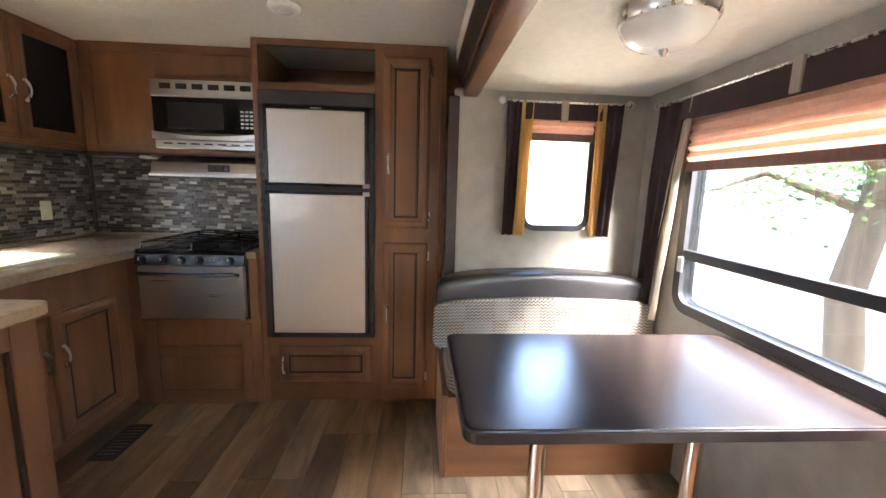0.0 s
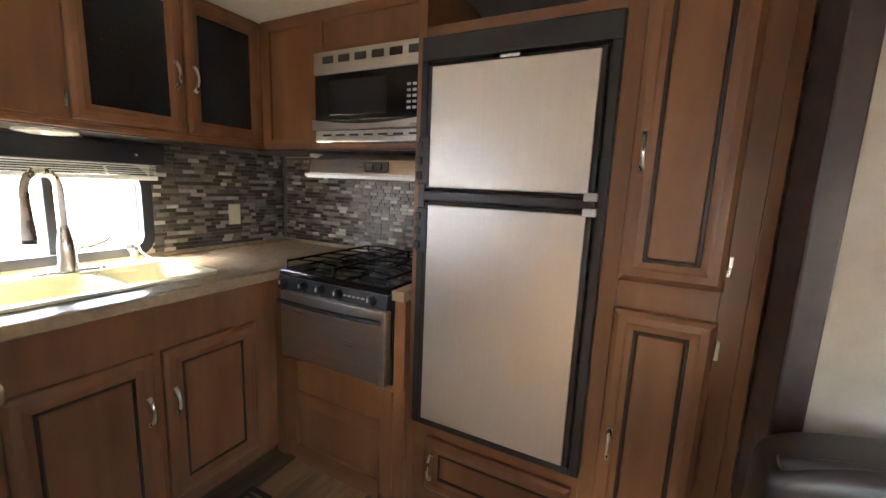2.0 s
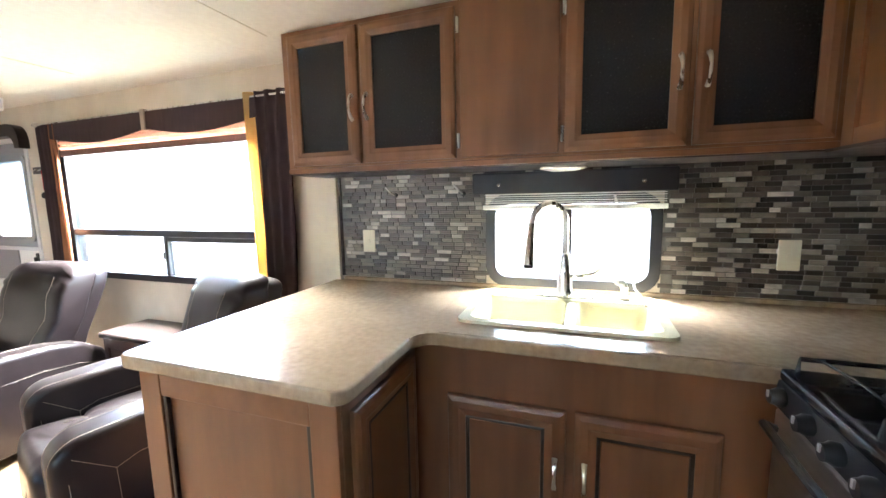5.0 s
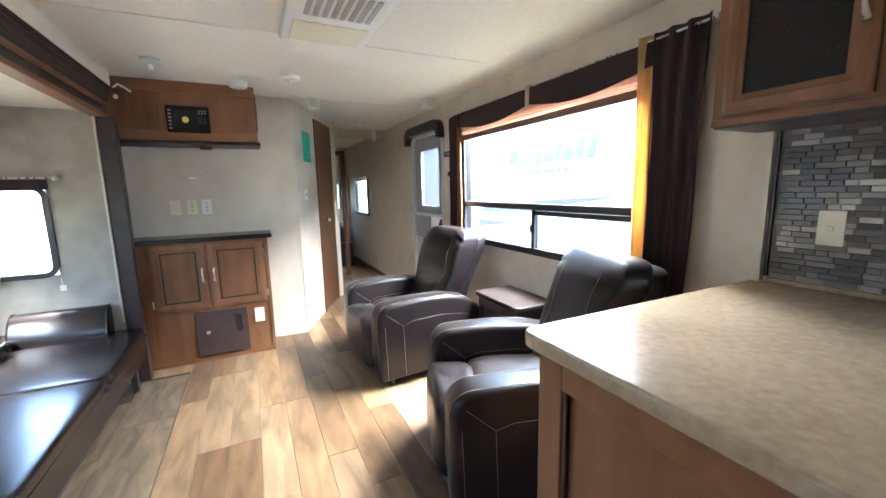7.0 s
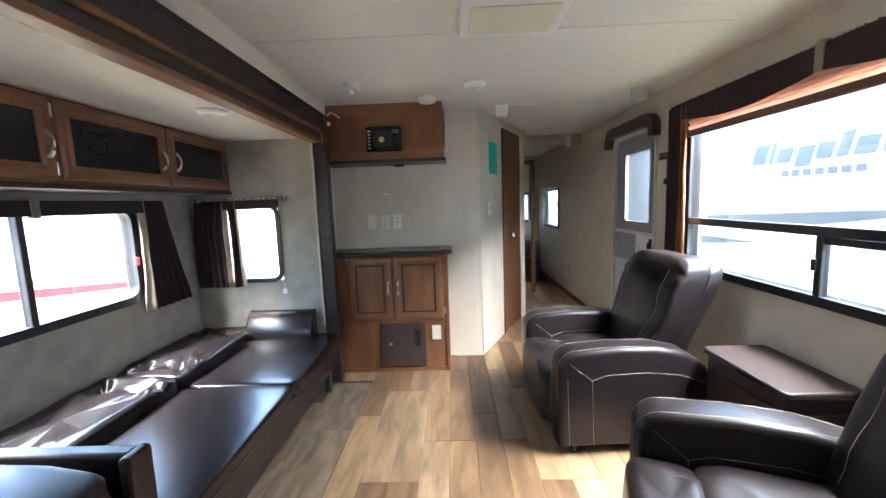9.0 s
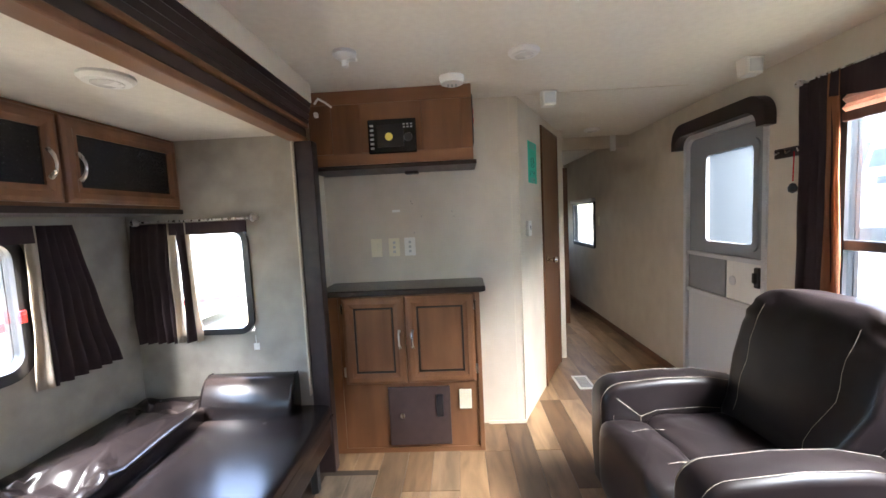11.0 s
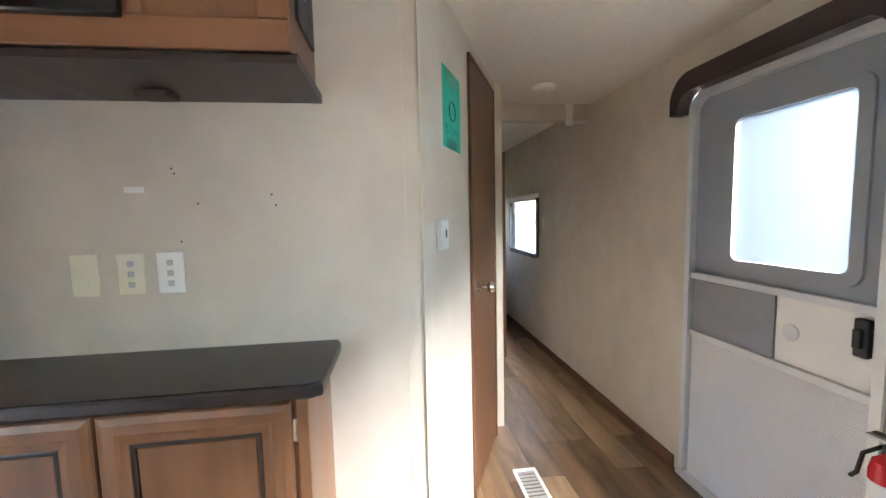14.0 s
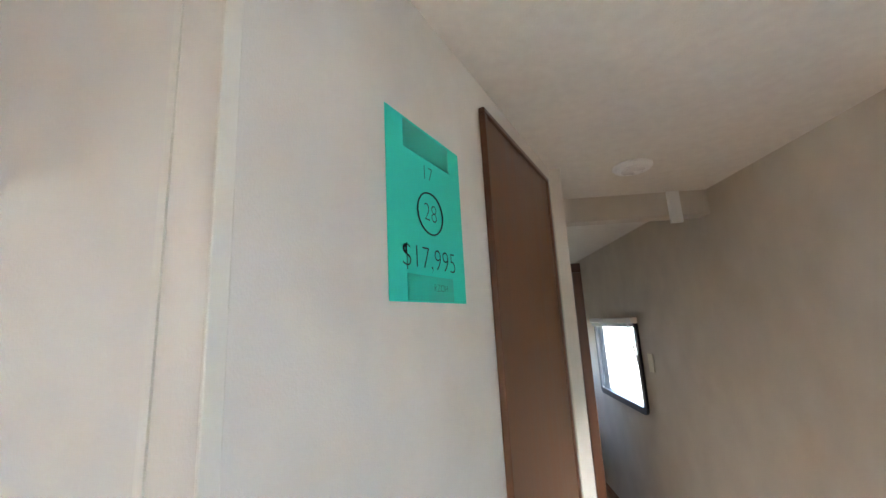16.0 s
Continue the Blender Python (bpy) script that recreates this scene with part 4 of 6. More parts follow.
def uppers():
    c = thing("upper_cabinet", (-1.95, 1.5, 1.47), "brown wood wall cabinets with dark woven door inserts", "cabinet")
    part("body", box(LW + 0.002, -1.82, 0.53, 2.885, 1.485, CZ - 0.002), WOOD, c)
    part("bottom_rail", box(-1.85, -1.812, 0.53, 2.50, 1.462, 1.484, 0.003), WOOD_H, c)
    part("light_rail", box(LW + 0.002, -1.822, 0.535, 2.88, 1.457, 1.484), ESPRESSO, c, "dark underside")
    for u0, u1, h, hg in ((0.565, 0.91, 0.885, None), (0.925, 1.33, 0.955, 1.338), (1.73, 2.105, 2.075, 1.722), (2.12, 2.48, 2.15, None)):
        door("+x", -1.82, u0, u1, 1.495, 2.045, c, "glass", h, 1.72, [(hg, 1.56), (hg, 1.98)] if hg else None, rail=0.055)
    part("blank_panel", box(-1.819, -1.806, 1.35, 1.71, 1.495, 2.05, 0.003), WOOD, c)
    m = thing("microwave_cabinet", (-1.3, 2.7, 1.45), "brown wood wall cabinet framing the microwave", "cabinet")
    part("body", box(-1.819, -1.40, 2.50, 2.885, 1.462, CZ - 0.002), WOOD, m)
    part("body", box(-1.399, -0.785, 2.50, 2.885, 1.87, CZ - 0.002), WOOD, m)
    part("shelf", box(-1.399, -0.785, 2.47, 2.885, 1.462, 1.485, 0.003), WOOD_H, m)
    part("stile", box(-1.47, -1.40, 2.488, 2.4995, 1.462, CZ - 0.002, 0.002), WOOD, m)
    part("stile", box(-1.80, -1.745, 2.488, 2.4995, 1.462, CZ - 0.002, 0.002), WOOD, m)
    part("rail", box(-1.399, -0.785, 2.488, 2.4995, 2.02, CZ - 0.002, 0.002), WOOD_H, m)
    part("rail", box(-1.399, -0.785, 2.488, 2.4995, 1.871, 1.905, 0.002), WOOD_H, m)
    part("rail", box(-1.745, -1.47, 2.488, 2.4995, 2.02, CZ - 0.002, 0.002), WOOD_H, m)
    part("rail", box(-1.745, -1.47, 2.488, 2.4995, 1.462, 1.51, 0.002), WOOD_H, m)
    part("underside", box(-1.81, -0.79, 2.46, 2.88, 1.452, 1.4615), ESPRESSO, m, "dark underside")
    w = thing("microwave_oven", (-1.1, 2.5, 1.486), "stainless built-in microwave with black glass door", "microwave")
    y = 2.45
    part("case", box(-1.392, -0.79, y, 2.88, 1.487, 1.866), BLACK, w)
    part("top_grille", box(-1.395, -0.79, y - 0.02, y - 0.001, 1.775, 1.866, 0.004), STEEL, w)
    for k in range(6):
        part("vent", box(-1.34 + 0.088 * k, -1.28 + 0.088 * k, y - 0.024, y - 0.019, 1.815, 1.845, 0.002, 1), BLACK, w)
    part("glass_front", box(-1.392, -0.792, y - 0.016, y - 0.001, 1.577, 1.774, 0.004), ENAMEL, w, "black glass door")
    part("viewing_window", box(-1.31, -1.0, y - 0.019, y - 0.015, 1.60, 1.745, 0.003), SMOKED, w)
    for r in range(5):
        for k in range(3):
            part("key", box(-0.905 + 0.026 * k, -0.888 + 0.026 * k, y - 0.0185, y - 0.0155, 1.61 + 0.022 * r, 1.62 + 0.022 * r), ALU, w)
    part("handle_bar", prism([(-1.395, 1.54), (-0.79, 1.54), (-0.79, 1.582)] + [(-0.79 - 0.605 * i / 10, 1.582 - 0.022 * math.sin(math.pi * i / 10)) for i in range(1, 10)] + [(-1.395, 1.582)], "y", y - 0.03, y - 0.001), STEEL, w)
    part("bottom_grille", box(-1.385, -0.79, y - 0.02, y - 0.001, 1.487, 1.535, 0.004), STEEL, w)
    for k in range(7):
        part("slot", box(-1.34 + 0.075 * k, -1.29 + 0.075 * k, y - 0.024, y - 0.019, 1.512, 1.52, 0.002, 1), BLACK, w)
    h = thing("range_hood", (-1.1, 2.6, 1.335), "slim stainless range hood with a black switch panel", "range hood")
    part("body", prism([(2.42, 1.335), (2.885, 1.335), (2.885, 1.45), (2.55, 1.45), (2.435, 1.41), (2.42, 1.352)], "x", -1.42, -0.79, 0.003), STEEL, h)
    part("lip", box(-1.424, -0.788, 2.408, 2.43, 1.33, 1.346, 0.003), ALU, h)
    part("switch_panel", box(-1.10, -0.98, 2.418, 2.428, 1.36, 1.402, 0.003), BLACK, h, "black switch panel")
    for u in (-1.065, -1.02):
        part("rocker", box(u - 0.012, u + 0.012, 2.412, 2.419, 1.37, 1.392, 0.002), IRON, h)
    for u, yv in ((-1.55, 2.62),):
        p = thing("puck_light", (u, yv, 1.445), "small round under-cabinet light", "light")
        part("lens", lathe([(0.05, 0), (0.05, -0.012), (0.04, -0.018), (0.0, -0.02)], (u, yv, 1.451)), LAMPG, p, smooth=True)
    p = thing("puck_light", (-2.0, 1.72, 1.445), "small round under-cabinet light", "light")
    part("lens", lathe([(0.09, 0), (0.09, -0.008), (0.05, -0.016), (0.0, -0.018)], (-2.0, 1.72, 1.457)), LAMPG, p, smooth=True)
    for u in (0.92, 1.27):
        k = thing("cup_hook", (LW + 0.012, u, 1.36), "small bent metal hook on the tiles", "hook")
        part("rosette", lathe([(0.012, 0), (0.012, 0.006), (0.006, 0.01)], (LW + 0.012, u, 1.36), "x", 12), BLACK, k)
        part("hook", tube([(LW + 0.02, u, 1.36), (LW + 0.05, u - 0.01, 1.375), (LW + 0.06, u - 0.03, 1.40)], 0.005, 6), NICKEL, k)


uppers()


def stove():
    s = thing("kitchen_stove", (-1.12, 2.5, 0.52), "stainless and black four-knob gas range", "stove")
    x0, x1 = -1.425, -0.845
    part("case", box(x0, x1, 2.28, 2.86, 0.525, 0.90), BLACK, s)
    part("cooktop", box(x0 - 0.003, x1 + 0.003, 2.245, 2.865, 0.901, 0.93, 0.008), ENAMEL, s, "glossy black cooktop")
    part("control_panel", prism([(2.245, 0.90), (2.235, 0.845), (2.279, 0.845), (2.279, 0.90)], "x", x0, x1), BLACK, s)
    for k, u in enumerate((-1.385, -1.27, -1.175, -1.08, -0.915)):
        kb = part("knob", lathe([(0.022, 0), (0.022, -0.012), (0.017, -0.02), (0.016, -0.028), (0.0, -0.029)], (u, 2.240, 0.873), "y", 14), BLACK, s, smooth=True)
        part("pointer", box(u - 0.003, u + 0.003, 2.208, 2.213, 0.873, 0.888), ALU, kb)
    for k in range(5):
        part("mark", box(-1.05 + 0.022 * k, -1.038 + 0.022 * k, 2.232, 2.2385, 0.871, 0.877), ALU, s)
    od = part("oven_door", box(x0 + 0.01, x1 - 0.005, 2.238, 2.279, 0.535, 0.835, 0.006), STEEL, s, "polished stainless oven door")
    part("handle", tube([(x0 + 0.03, 2.236, 0.79)] + [(x0 + 0.03 + 0.51 * i / 8, 2.212, 0.80 - 0.006 * math.sin(math.pi * i / 8)) for i in range(9)] + [(x1 - 0.03, 2.236, 0.79)], 0.010, 8), BLACK, od, "black bar handle", smooth=True)
    part("trim", box(x1 - 0.03, x1 - 0.004, 2.233, 2.2375, 0.53, 0.84, 0.002), STEEL, od)
    for cx, cy in ((-1.28, 2.41), (-0.99, 2.41), (-1.28, 2.70), (-0.99, 2.70)):
        part("burner", lathe([(0.055, 0), (0.055, 0.006), (0.036, 0.008), (0.036, 0.018), (0.03, 0.022), (0.0, 0.022)], (cx, cy, 0.93)), IRON, s, smooth=True)
        part("burner_cap", lathe([(0.03, 0), (0.031, 0.004), (0.026, 0.007), (0.0, 0.007)], (cx, cy, 0.952)), IRON, s, smooth=True)
    for a, b_ in ((x0 + 0.02, -1.138), (-1.132, x1 - 0.02)):
        bm = bmesh.new()
        for u in (a, b_):
            tube([(u, 2.27, 0.93), (u, 2.272, 0.962), (u, 2.845, 0.962), (u, 2.847, 0.93)], 0.0055, 6, bm)
        for k in range(6):
            v = 2.31 + 0.102 * k
            tube([(a, v, 0.962)] + [(a + (b_ - a) * q / 6, v, 0.962 + 0.008 * math.sin(math.pi * q / 6)) for q in range(1, 6)] + [(b_, v, 0.962)], 0.0036, 6, bm)
        m_ = (a + b_) / 2
        for v0, v1 in ((2.275, 2.36), (2.46, 2.655), (2.755, 2.84)):
            tube([(m_, v0, 0.964), (m_, v1, 0.964)], 0.0036, 6, bm)
        part("grate", bm, GRATE, s, "glossy black wire grate", smooth=True)


stove()


def fridge_wall():
    c = thing("fridge_cabinet", (-0.25, 2.5, 0), "tall brown wood cabinet holding refrigerator and pantry", "cabinet")
    y = 2.31
    part("side_panel", box(-0.784, -0.75, y, 2.885, 0.0, CZ - 0.002, 0.002), WOOD, c)
    part("side_panel", box(0.235, 0.267, y, 2.885, 0.0, CZ - 0.002, 0.002), WOOD, c)
    part("stile", box(-0.125, -0.075, y, y + 0.03, 0.0, CZ - 0.002), WOOD, c)
    part("stile", box(0.175, 0.234, y, y + 0.03, 0.0, CZ - 0.002), WOOD, c)
    part("pantry_body", box(-0.074, 0.174, y + 0.002, 2.88, 0.0, CZ - 0.002), WOOD, c)
    part("rail", box(-0.749, -0.126, y, y + 0.03, 2.035, CZ - 0.002), WOOD_H, c)
    part("rail", box(-0.749, -0.126, y, y + 0.03, 1.80, 1.845), WOOD_H, c)
    part("lower_panel", box(-0.749, -0.126, y, y + 0.02, 0.0, 0.41), WOOD_H, c)
    part("niche_floor", box(-0.749, -0.126, y + 0.031, 2.80, 1.80, 1.82), WOOD_H, c)
    part("niche_back", box(-0.749, -0.126, 2.80, 2.82, 1.80, CZ - 0.002), WOOD_H, c)
    part("niche_lining", box(-0.749, -0.126, y + 0.031, 2.79, 2.05, CZ - 0.002), GALV, c, "grey niche lining")
    door("-y", y, -0.078, 0.178, 1.07, 2.0, c, "panel", -0.05, 1.43, [(0.184, 1.14), (0.184, 1.93)], rail=0.058)
    door("-y", y, -0.078, 0.178, 0.085, 0.985, c, "panel", -0.05, 0.56, [(0.184, 0.91), (0.184, 0.16)], rail=0.058)
    door("-y", y, -0.69, -0.145, 0.125, 0.35, c, "panel", -0.66, 0.235, rail=0.055, name="drawer")
    f = thing("refrigerator", (-0.43, 2.5, 0.41), "two-door refrigerator with brushed panels and black trim", "refrigerator")
    x0, x1 = -0.748, -0.127
    part("body", box(x0, x1, 2.3120, 2.86, 0.415, 1.798), BLACK, f)
    for a, b_, q, r in ((x0, x0 + 0.028, 0.412, 1.725), (x1 - 0.028, x1, 0.412, 1.725), (x0, x1, 1.725, 1.80), (x0 + 0.028, x1 - 0.028, 0.412, 0.44)):
        part("trim", box(a, b_, 2.2750, 2.3115, q, r, 0.004), BLACK, f)
    part("badge", box(-0.47, -0.41, 2.2715, 2.2750, 1.705, 1.717), ALU, f)
    for q, r in ((1.31, 1.70), (0.45, 1.25)):
        d = part("door", box(x0 + 0.034, x1 - 0.034, 2.2650, 2.3110, q - 0.008, r + 0.008, 0.005), BLACK, f)
        part("panel", box(x0 + 0.052, x1 - 0.050, 2.2570, 2.2645, q, r, 0.002, 1), FRIDGE, d, "brushed champagne metal panel")
        zz = (1.32, 1.48) if q > 1 else (1.08, 1.24)
        part("handle", box(x0 + 0.006, x0 + 0.052, 2.2560, 2.2740, zz[0], zz[1], 0.006, 3), BLACK, d, "black recessed grip")
        for k in range(3):
            part("clip", box(x0 + 0.004, x0 + 0.026, 2.2500, 2.2580, zz[0] + 0.015 + 0.05 * k, zz[0] + 0.042 + 0.05 * k, 0.003, 1), IRON, d)
    part("middle_bar", box(x0 + 0.03, x1 - 0.03, 2.2660, 2.3115, 1.265, 1.298, 0.004), BLACK, f)
    for z in (1.258, 1.302):
        part("hinge", box(x1 - 0.06, x1 - 0.022, 2.2460, 2.2660, z - 0.012, z + 0.012, 0.003), GALV, f, "grey hinge block")


fridge_wall()
wall_plate("light_switch", "+x", LW + 0.012, 2.518, 1.108, IVORY, "ivory outlet plate on the tiled splashback", 1)
wall_plate("light_switch", "+x", LW + 0.012, 0.762, 1.13, IVORY, "ivory switch plate on the tiled splashback", 1)
fv = thing("floor_register", (-1.34, 1.92, 0), "dark metal floor register in the kitchen", "vent")
part("frame", ring(rrect(-1.40, -1.28, 1.78, 2.06, 0.006), rrect(-1.385, -1.295, 1.80, 2.04, 0.004), "z", 0.0, 0.006), IRON, fv)
for k in range(9):
    part("louvre", box(-1.385, -1.295, 1.805 + 0.026 * k, 1.818 + 0.026 * k, 0.0005, 0.005), IRON, fv)


# ---- dinette ----
def dinette():
    t = thing("dinette_table", (0.8, 1.13, 0), "dark espresso dinette table with rounded corners", "table")
    part("tabletop", prism(rrect(0.245, SX - 0.025, 0.83, 1.43, 0.035), "z", 0.742, 0.77, 0.006, 2), TABLE, t)
    part("edge_band", ring(rrect(0.240, SX - 0.022, 0.825, 1.435, 0.037), rrect(0.2455, SX - 0.0255, 0.8305, 1.4295, 0.035), "z", 0.739, 0.766), ESPRESSO, t)
    for u, v in ((0.46, 0.98), (0.90, 0.98)):
        lg = part("leg", tube([(u, v, 0.02), (u, v, 0.742)], 0.022, 14), CHROME, t, "chrome pedestal pole", smooth=True)
        part("base", lathe([(0.085, 0.008), (0.085, 0.014), (0.04, 0.024), (0.024, 0.03)], (u, v, 0)), CHROME, lg, smooth=True)
    for nm, yb, s in (("north", SY1 - 0.01, -1), ("south", -0.06, 1)):
        b = thing("dinette_bench", (0.8, yb, 0), "dinette bench with charcoal vinyl and woven zigzag cushions" + (" by the window" if s < 0 else " behind the sofa"), "bench", "dinette benches")
        ys = sorted((yb, yb + s * 0.50))
        x0 = 0.0 if s < 0 else 0.085
        part("box_base", box(0.27 + x0, SX - 0.005, ys[0], ys[1], 0.008, 0.40, 0.004), WOOD_H, b)
        part("end_panel", box(0.245 + x0, 0.269 + x0, ys[0], ys[1], 0.008, 0.41, 0.003), WOOD, b)
        ss = sorted((yb + s * 0.06, yb + s * 0.54))
        part("seat", cushion(0.265 + x0, SX - 0.01, ss[0], ss[1], 0.41, 0.53, 0.22), WEAVE, b, "woven zigzag seat cushion", smooth="all")
        q = sorted((yb + s * 0.03, yb + s * 0.20))

        def bend(p, u):
            k = (p.x - 0.78) / 0.55
            w = noise.noise(Vector((p.x * 7, p.y * 3, p.z * 4)))
            fold = max(0.0, noise.noise(Vector((p.x * 9 + p.z * 3, 2.0, p.z * 1.5)))) ** 1.5
            w += 3.5 * fold * max(0.0, min(1.0, (zt - 0.03 - p.z) * 12))
            return Vector((p.x, p.y + s * 0.05 * k * k * (1 if u.z > -0.5 else 0.4) + 0.006 * w, p.z - 0.035 * k * k * max(0, u.z)))
        zt = 0.90 if s < 0 else 0.675
        bk = part("backrest", cushion(0.215 + 1.6 * x0, SX - 0.012, q[0], q[1], 0.54, zt, 0.25 if s < 0 else 0.17, 32, bend), VINYL, b, "charcoal vinyl back cushion", smooth="all")
        f = sorted((yb + s * (0.165 if s < 0 else 0.05), yb + s * 0.23))

        def bend2(p, u):
            k = (p.x - 0.78) / 0.55
            return Vector((p.x, p.y + s * 0.05 * k * k, p.z - 0.012 * k * k + 0.002 * noise.noise(p * 11)))
        part("top_roll", tube([bend(Vector((0.235 + 1.6 * x0 + (SX - 0.27 - 1.6 * x0) * k / 12, (q[0] + q[1]) / 2 + s * 0.045, zt - 0.012)), Vector((0, 0, 1))) for k in range(13)], 0.013, 10), VINYL, bk, smooth="all")
        part("fabric_band", cushion(0.205 + 1.2 * x0, SX - 0.014, f[0], f[1], 0.535 if s < 0 else 0.44, zt - (0.125 if s < 0 else 0.05), 0.2, 28, bend2), WEAVE, bk, "woven zigzag fabric band", smooth="all")
        if s > 0:
            part("back_board", box(0.36, SX - 0.005, yb - 0.055, yb - 0.002, 0.008, 0.66, 0.012, 3), ESPRESSO, b, "dark padded back board")
            part("end_post", box(0.325, 0.362, yb - 0.052, yb + 0.035, 0.008, 0.668, 0.012, 3), ESPRESSO, b)


dinette()


def dome_light():
    l = thing("ceiling_light", (0.80, 1.16, SZ), "round frosted glass ceiling light with brass-nickel trim", "ceiling light")
    part("pan", lathe([(0.120, 0), (0.128, -0.010), (0.130, -0.034), (0.124, -0.046), (0.10, -0.047)], (0.80, 1.16, SZ), seg=32), NICKEL, l, "brushed nickel pan", smooth=True)
    part("shade", lathe([(0.121, -0.044), (0.118, -0.060), (0.102, -0.084), (0.072, -0.102), (0.03, -0.109), (0.0, -0.110)], (0.80, 1.16, SZ), seg=32), LAMPG, l, "frosted glass bowl", smooth=True)
    part("finial", lathe([(0.012, -0.107), (0.012, -0.118), (0.006, -0.128), (0.0, -0.13)], (0.80, 1.16, SZ)), NICKEL, l, smooth=True)


dome_light()


def disc_light(x, y, z, r=0.07, label="white round ceiling downlight, unlit", name="downlight"):
    d = thing(name, (x, y, z), label, "ceiling light")
    part("trim_ring", lathe([(r, 0), (r, -0.008), (r * 0.85, -0.018), (r * 0.6, -0.02)], (x, y, z)), WHITE, d, smooth=True)
    part("lens", lathe([(r * 0.6, -0.012), (r * 0.58, -0.022), (r * 0.3, -0.026), (0, -0.027)], (x, y, z)), LAMPG, d, smooth=True)


for q in ((-0.478, 1.927, CZ), (-0.738, -1.683, CZ), (-1.64, -3.48, CZ), (0.585, -1.013, SZ)):
    disc_light(*q)


# ---- living area ----
def sofa():
    s = thing("sofa_bed", (0.8, -0.95, 0), "dark brown leather jackknife sofa folded flat with tufted back", "sofa")
    y0, y1 = SY0 + 0.02, -0.13
    ym = -1.02
    part("base", box(0.42, SX - 0.01, y0 + 0.03, y1, 0.008, 0.22, 0.004), ESPRESSO, s)
    part("front_skirt", box(0.30, 0.33, y0 + 0.03, y1, 0.20, 0.335, 0.012, 3), LEATHER_S, s)
    part("frame", box(0.33, SX - 0.01, y0 + 0.03, y1, 0.221, 0.30, 0.004), ESPRESSO, s)
    part("foot", box(0.34, 0.375, y0 + 0.12, y0 + 0.16, 0.0, 0.225, 0.003), IRON, s)
    for a, b_ in ((y0, ym), (ym, y1)):
        c = part("seat_cushion", cushion(0.285, 0.895, a + 0.002, b_ - 0.002, 0.30, 0.405, 0.16, 30, wrinkle(0.004, 5, a)), LEATHER_S, s, "smooth leather panel", smooth="all")
        part("piping", tube([(0.287, a + 0.03, 0.352), (0.287, b_ - 0.03, 0.352)], 0.004, 6), LEATHER_S, c)

        def tuft(p, u):
            if u.z < 0:
                return p
            q = 0.0
            for i in range(2):
                for j in range(3):
                    cx, cy = 1.02 + 0.16 * i, a + (b_ - a) * (j + 0.5) / 3
                    d2 = ((p.x - cx) ** 2 + (p.y - cy) ** 2) / 0.0025
                    q -= 0.055 * math.exp(-d2)
                    ang = math.atan2(p.y - cy, p.x - cx)
                    q += 0.012 * math.cos(7 * ang + 2 * noise.noise(p * 9)) * math.exp(-d2 * 0.22) * min(1, d2)
            q += 0.014 * math.sin(p.y * 30 + 3 * noise.noise(p * 6)) * (0.4 + 0.6 * abs(noise.noise(p * 5 + Vector((7, 0, 0)))))
            q += 0.012 * noise.noise(Vector((p.x * 12, p.y * 13, 1.0)))
            return p + Vector((0, 0, q * max(0, u.z)))
        part("tufted_cushion", cushion(0.885, SX - 0.012, a + 0.002, b_ - 0.002, 0.30, 0.476, 0.24, 60, tuft), LEATHER_S, s, "button-tufted leather back panel", smooth="all")
    b = thing("bolster", (0.7, y0 + 0.1, 0.40), "dark brown leather bolster lying at the sofa's end", "bolster")
    prof = [(y0 + 0.002, 0.398), (y0 + 0.002, 0.572), (y0 + 0.012, 0.586), (y0 + 0.045, 0.590), (y0 + 0.075, 0.578), (y0 + 0.105, 0.548), (y0 + 0.135, 0.492), (y0 + 0.158, 0.43), (y0 + 0.155, 0.402), (y0 + 0.14, 0.396)]
    part("cover", prism(prof, "x", 0.455, 0.925, 0.014, 3), LEATHER_S, b, smooth=True)
    for u in (0.462, 0.918):
        part("piping", tube([(u, p[0], p[1] + 0.001) for p in prof[2:8]], 0.004, 6), LEATHER_S, b)


sofa()


def slide_cabinets():
    c = thing("slide_cabinet", (1.17, -1.0, 1.43), "brown wood overhead cabinets over the sofa with dark inserts", "cabinet")
    part("body", box(1.03, SX - 0.002, SY0 + 0.002, 0.05, 1.455, SZ - 0.002), WOOD_H, c)
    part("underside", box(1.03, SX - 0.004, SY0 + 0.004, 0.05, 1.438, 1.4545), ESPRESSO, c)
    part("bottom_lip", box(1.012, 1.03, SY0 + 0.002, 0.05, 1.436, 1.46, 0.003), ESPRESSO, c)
    for u0, u1, h in ((-1.86, -1.275, -1.325), (-1.265, -0.655, -1.215), (-0.635, -0.03, -0.60)):
        door("-x", 1.03, u0, u1, 1.475, 1.795, c, "glass", h, 1.61, [(-0.645, 1.52), (-0.645, 1.75)] if u0 > -1.3 and u0 < -0.7 else None, rail=0.06)


slide_cabinets()


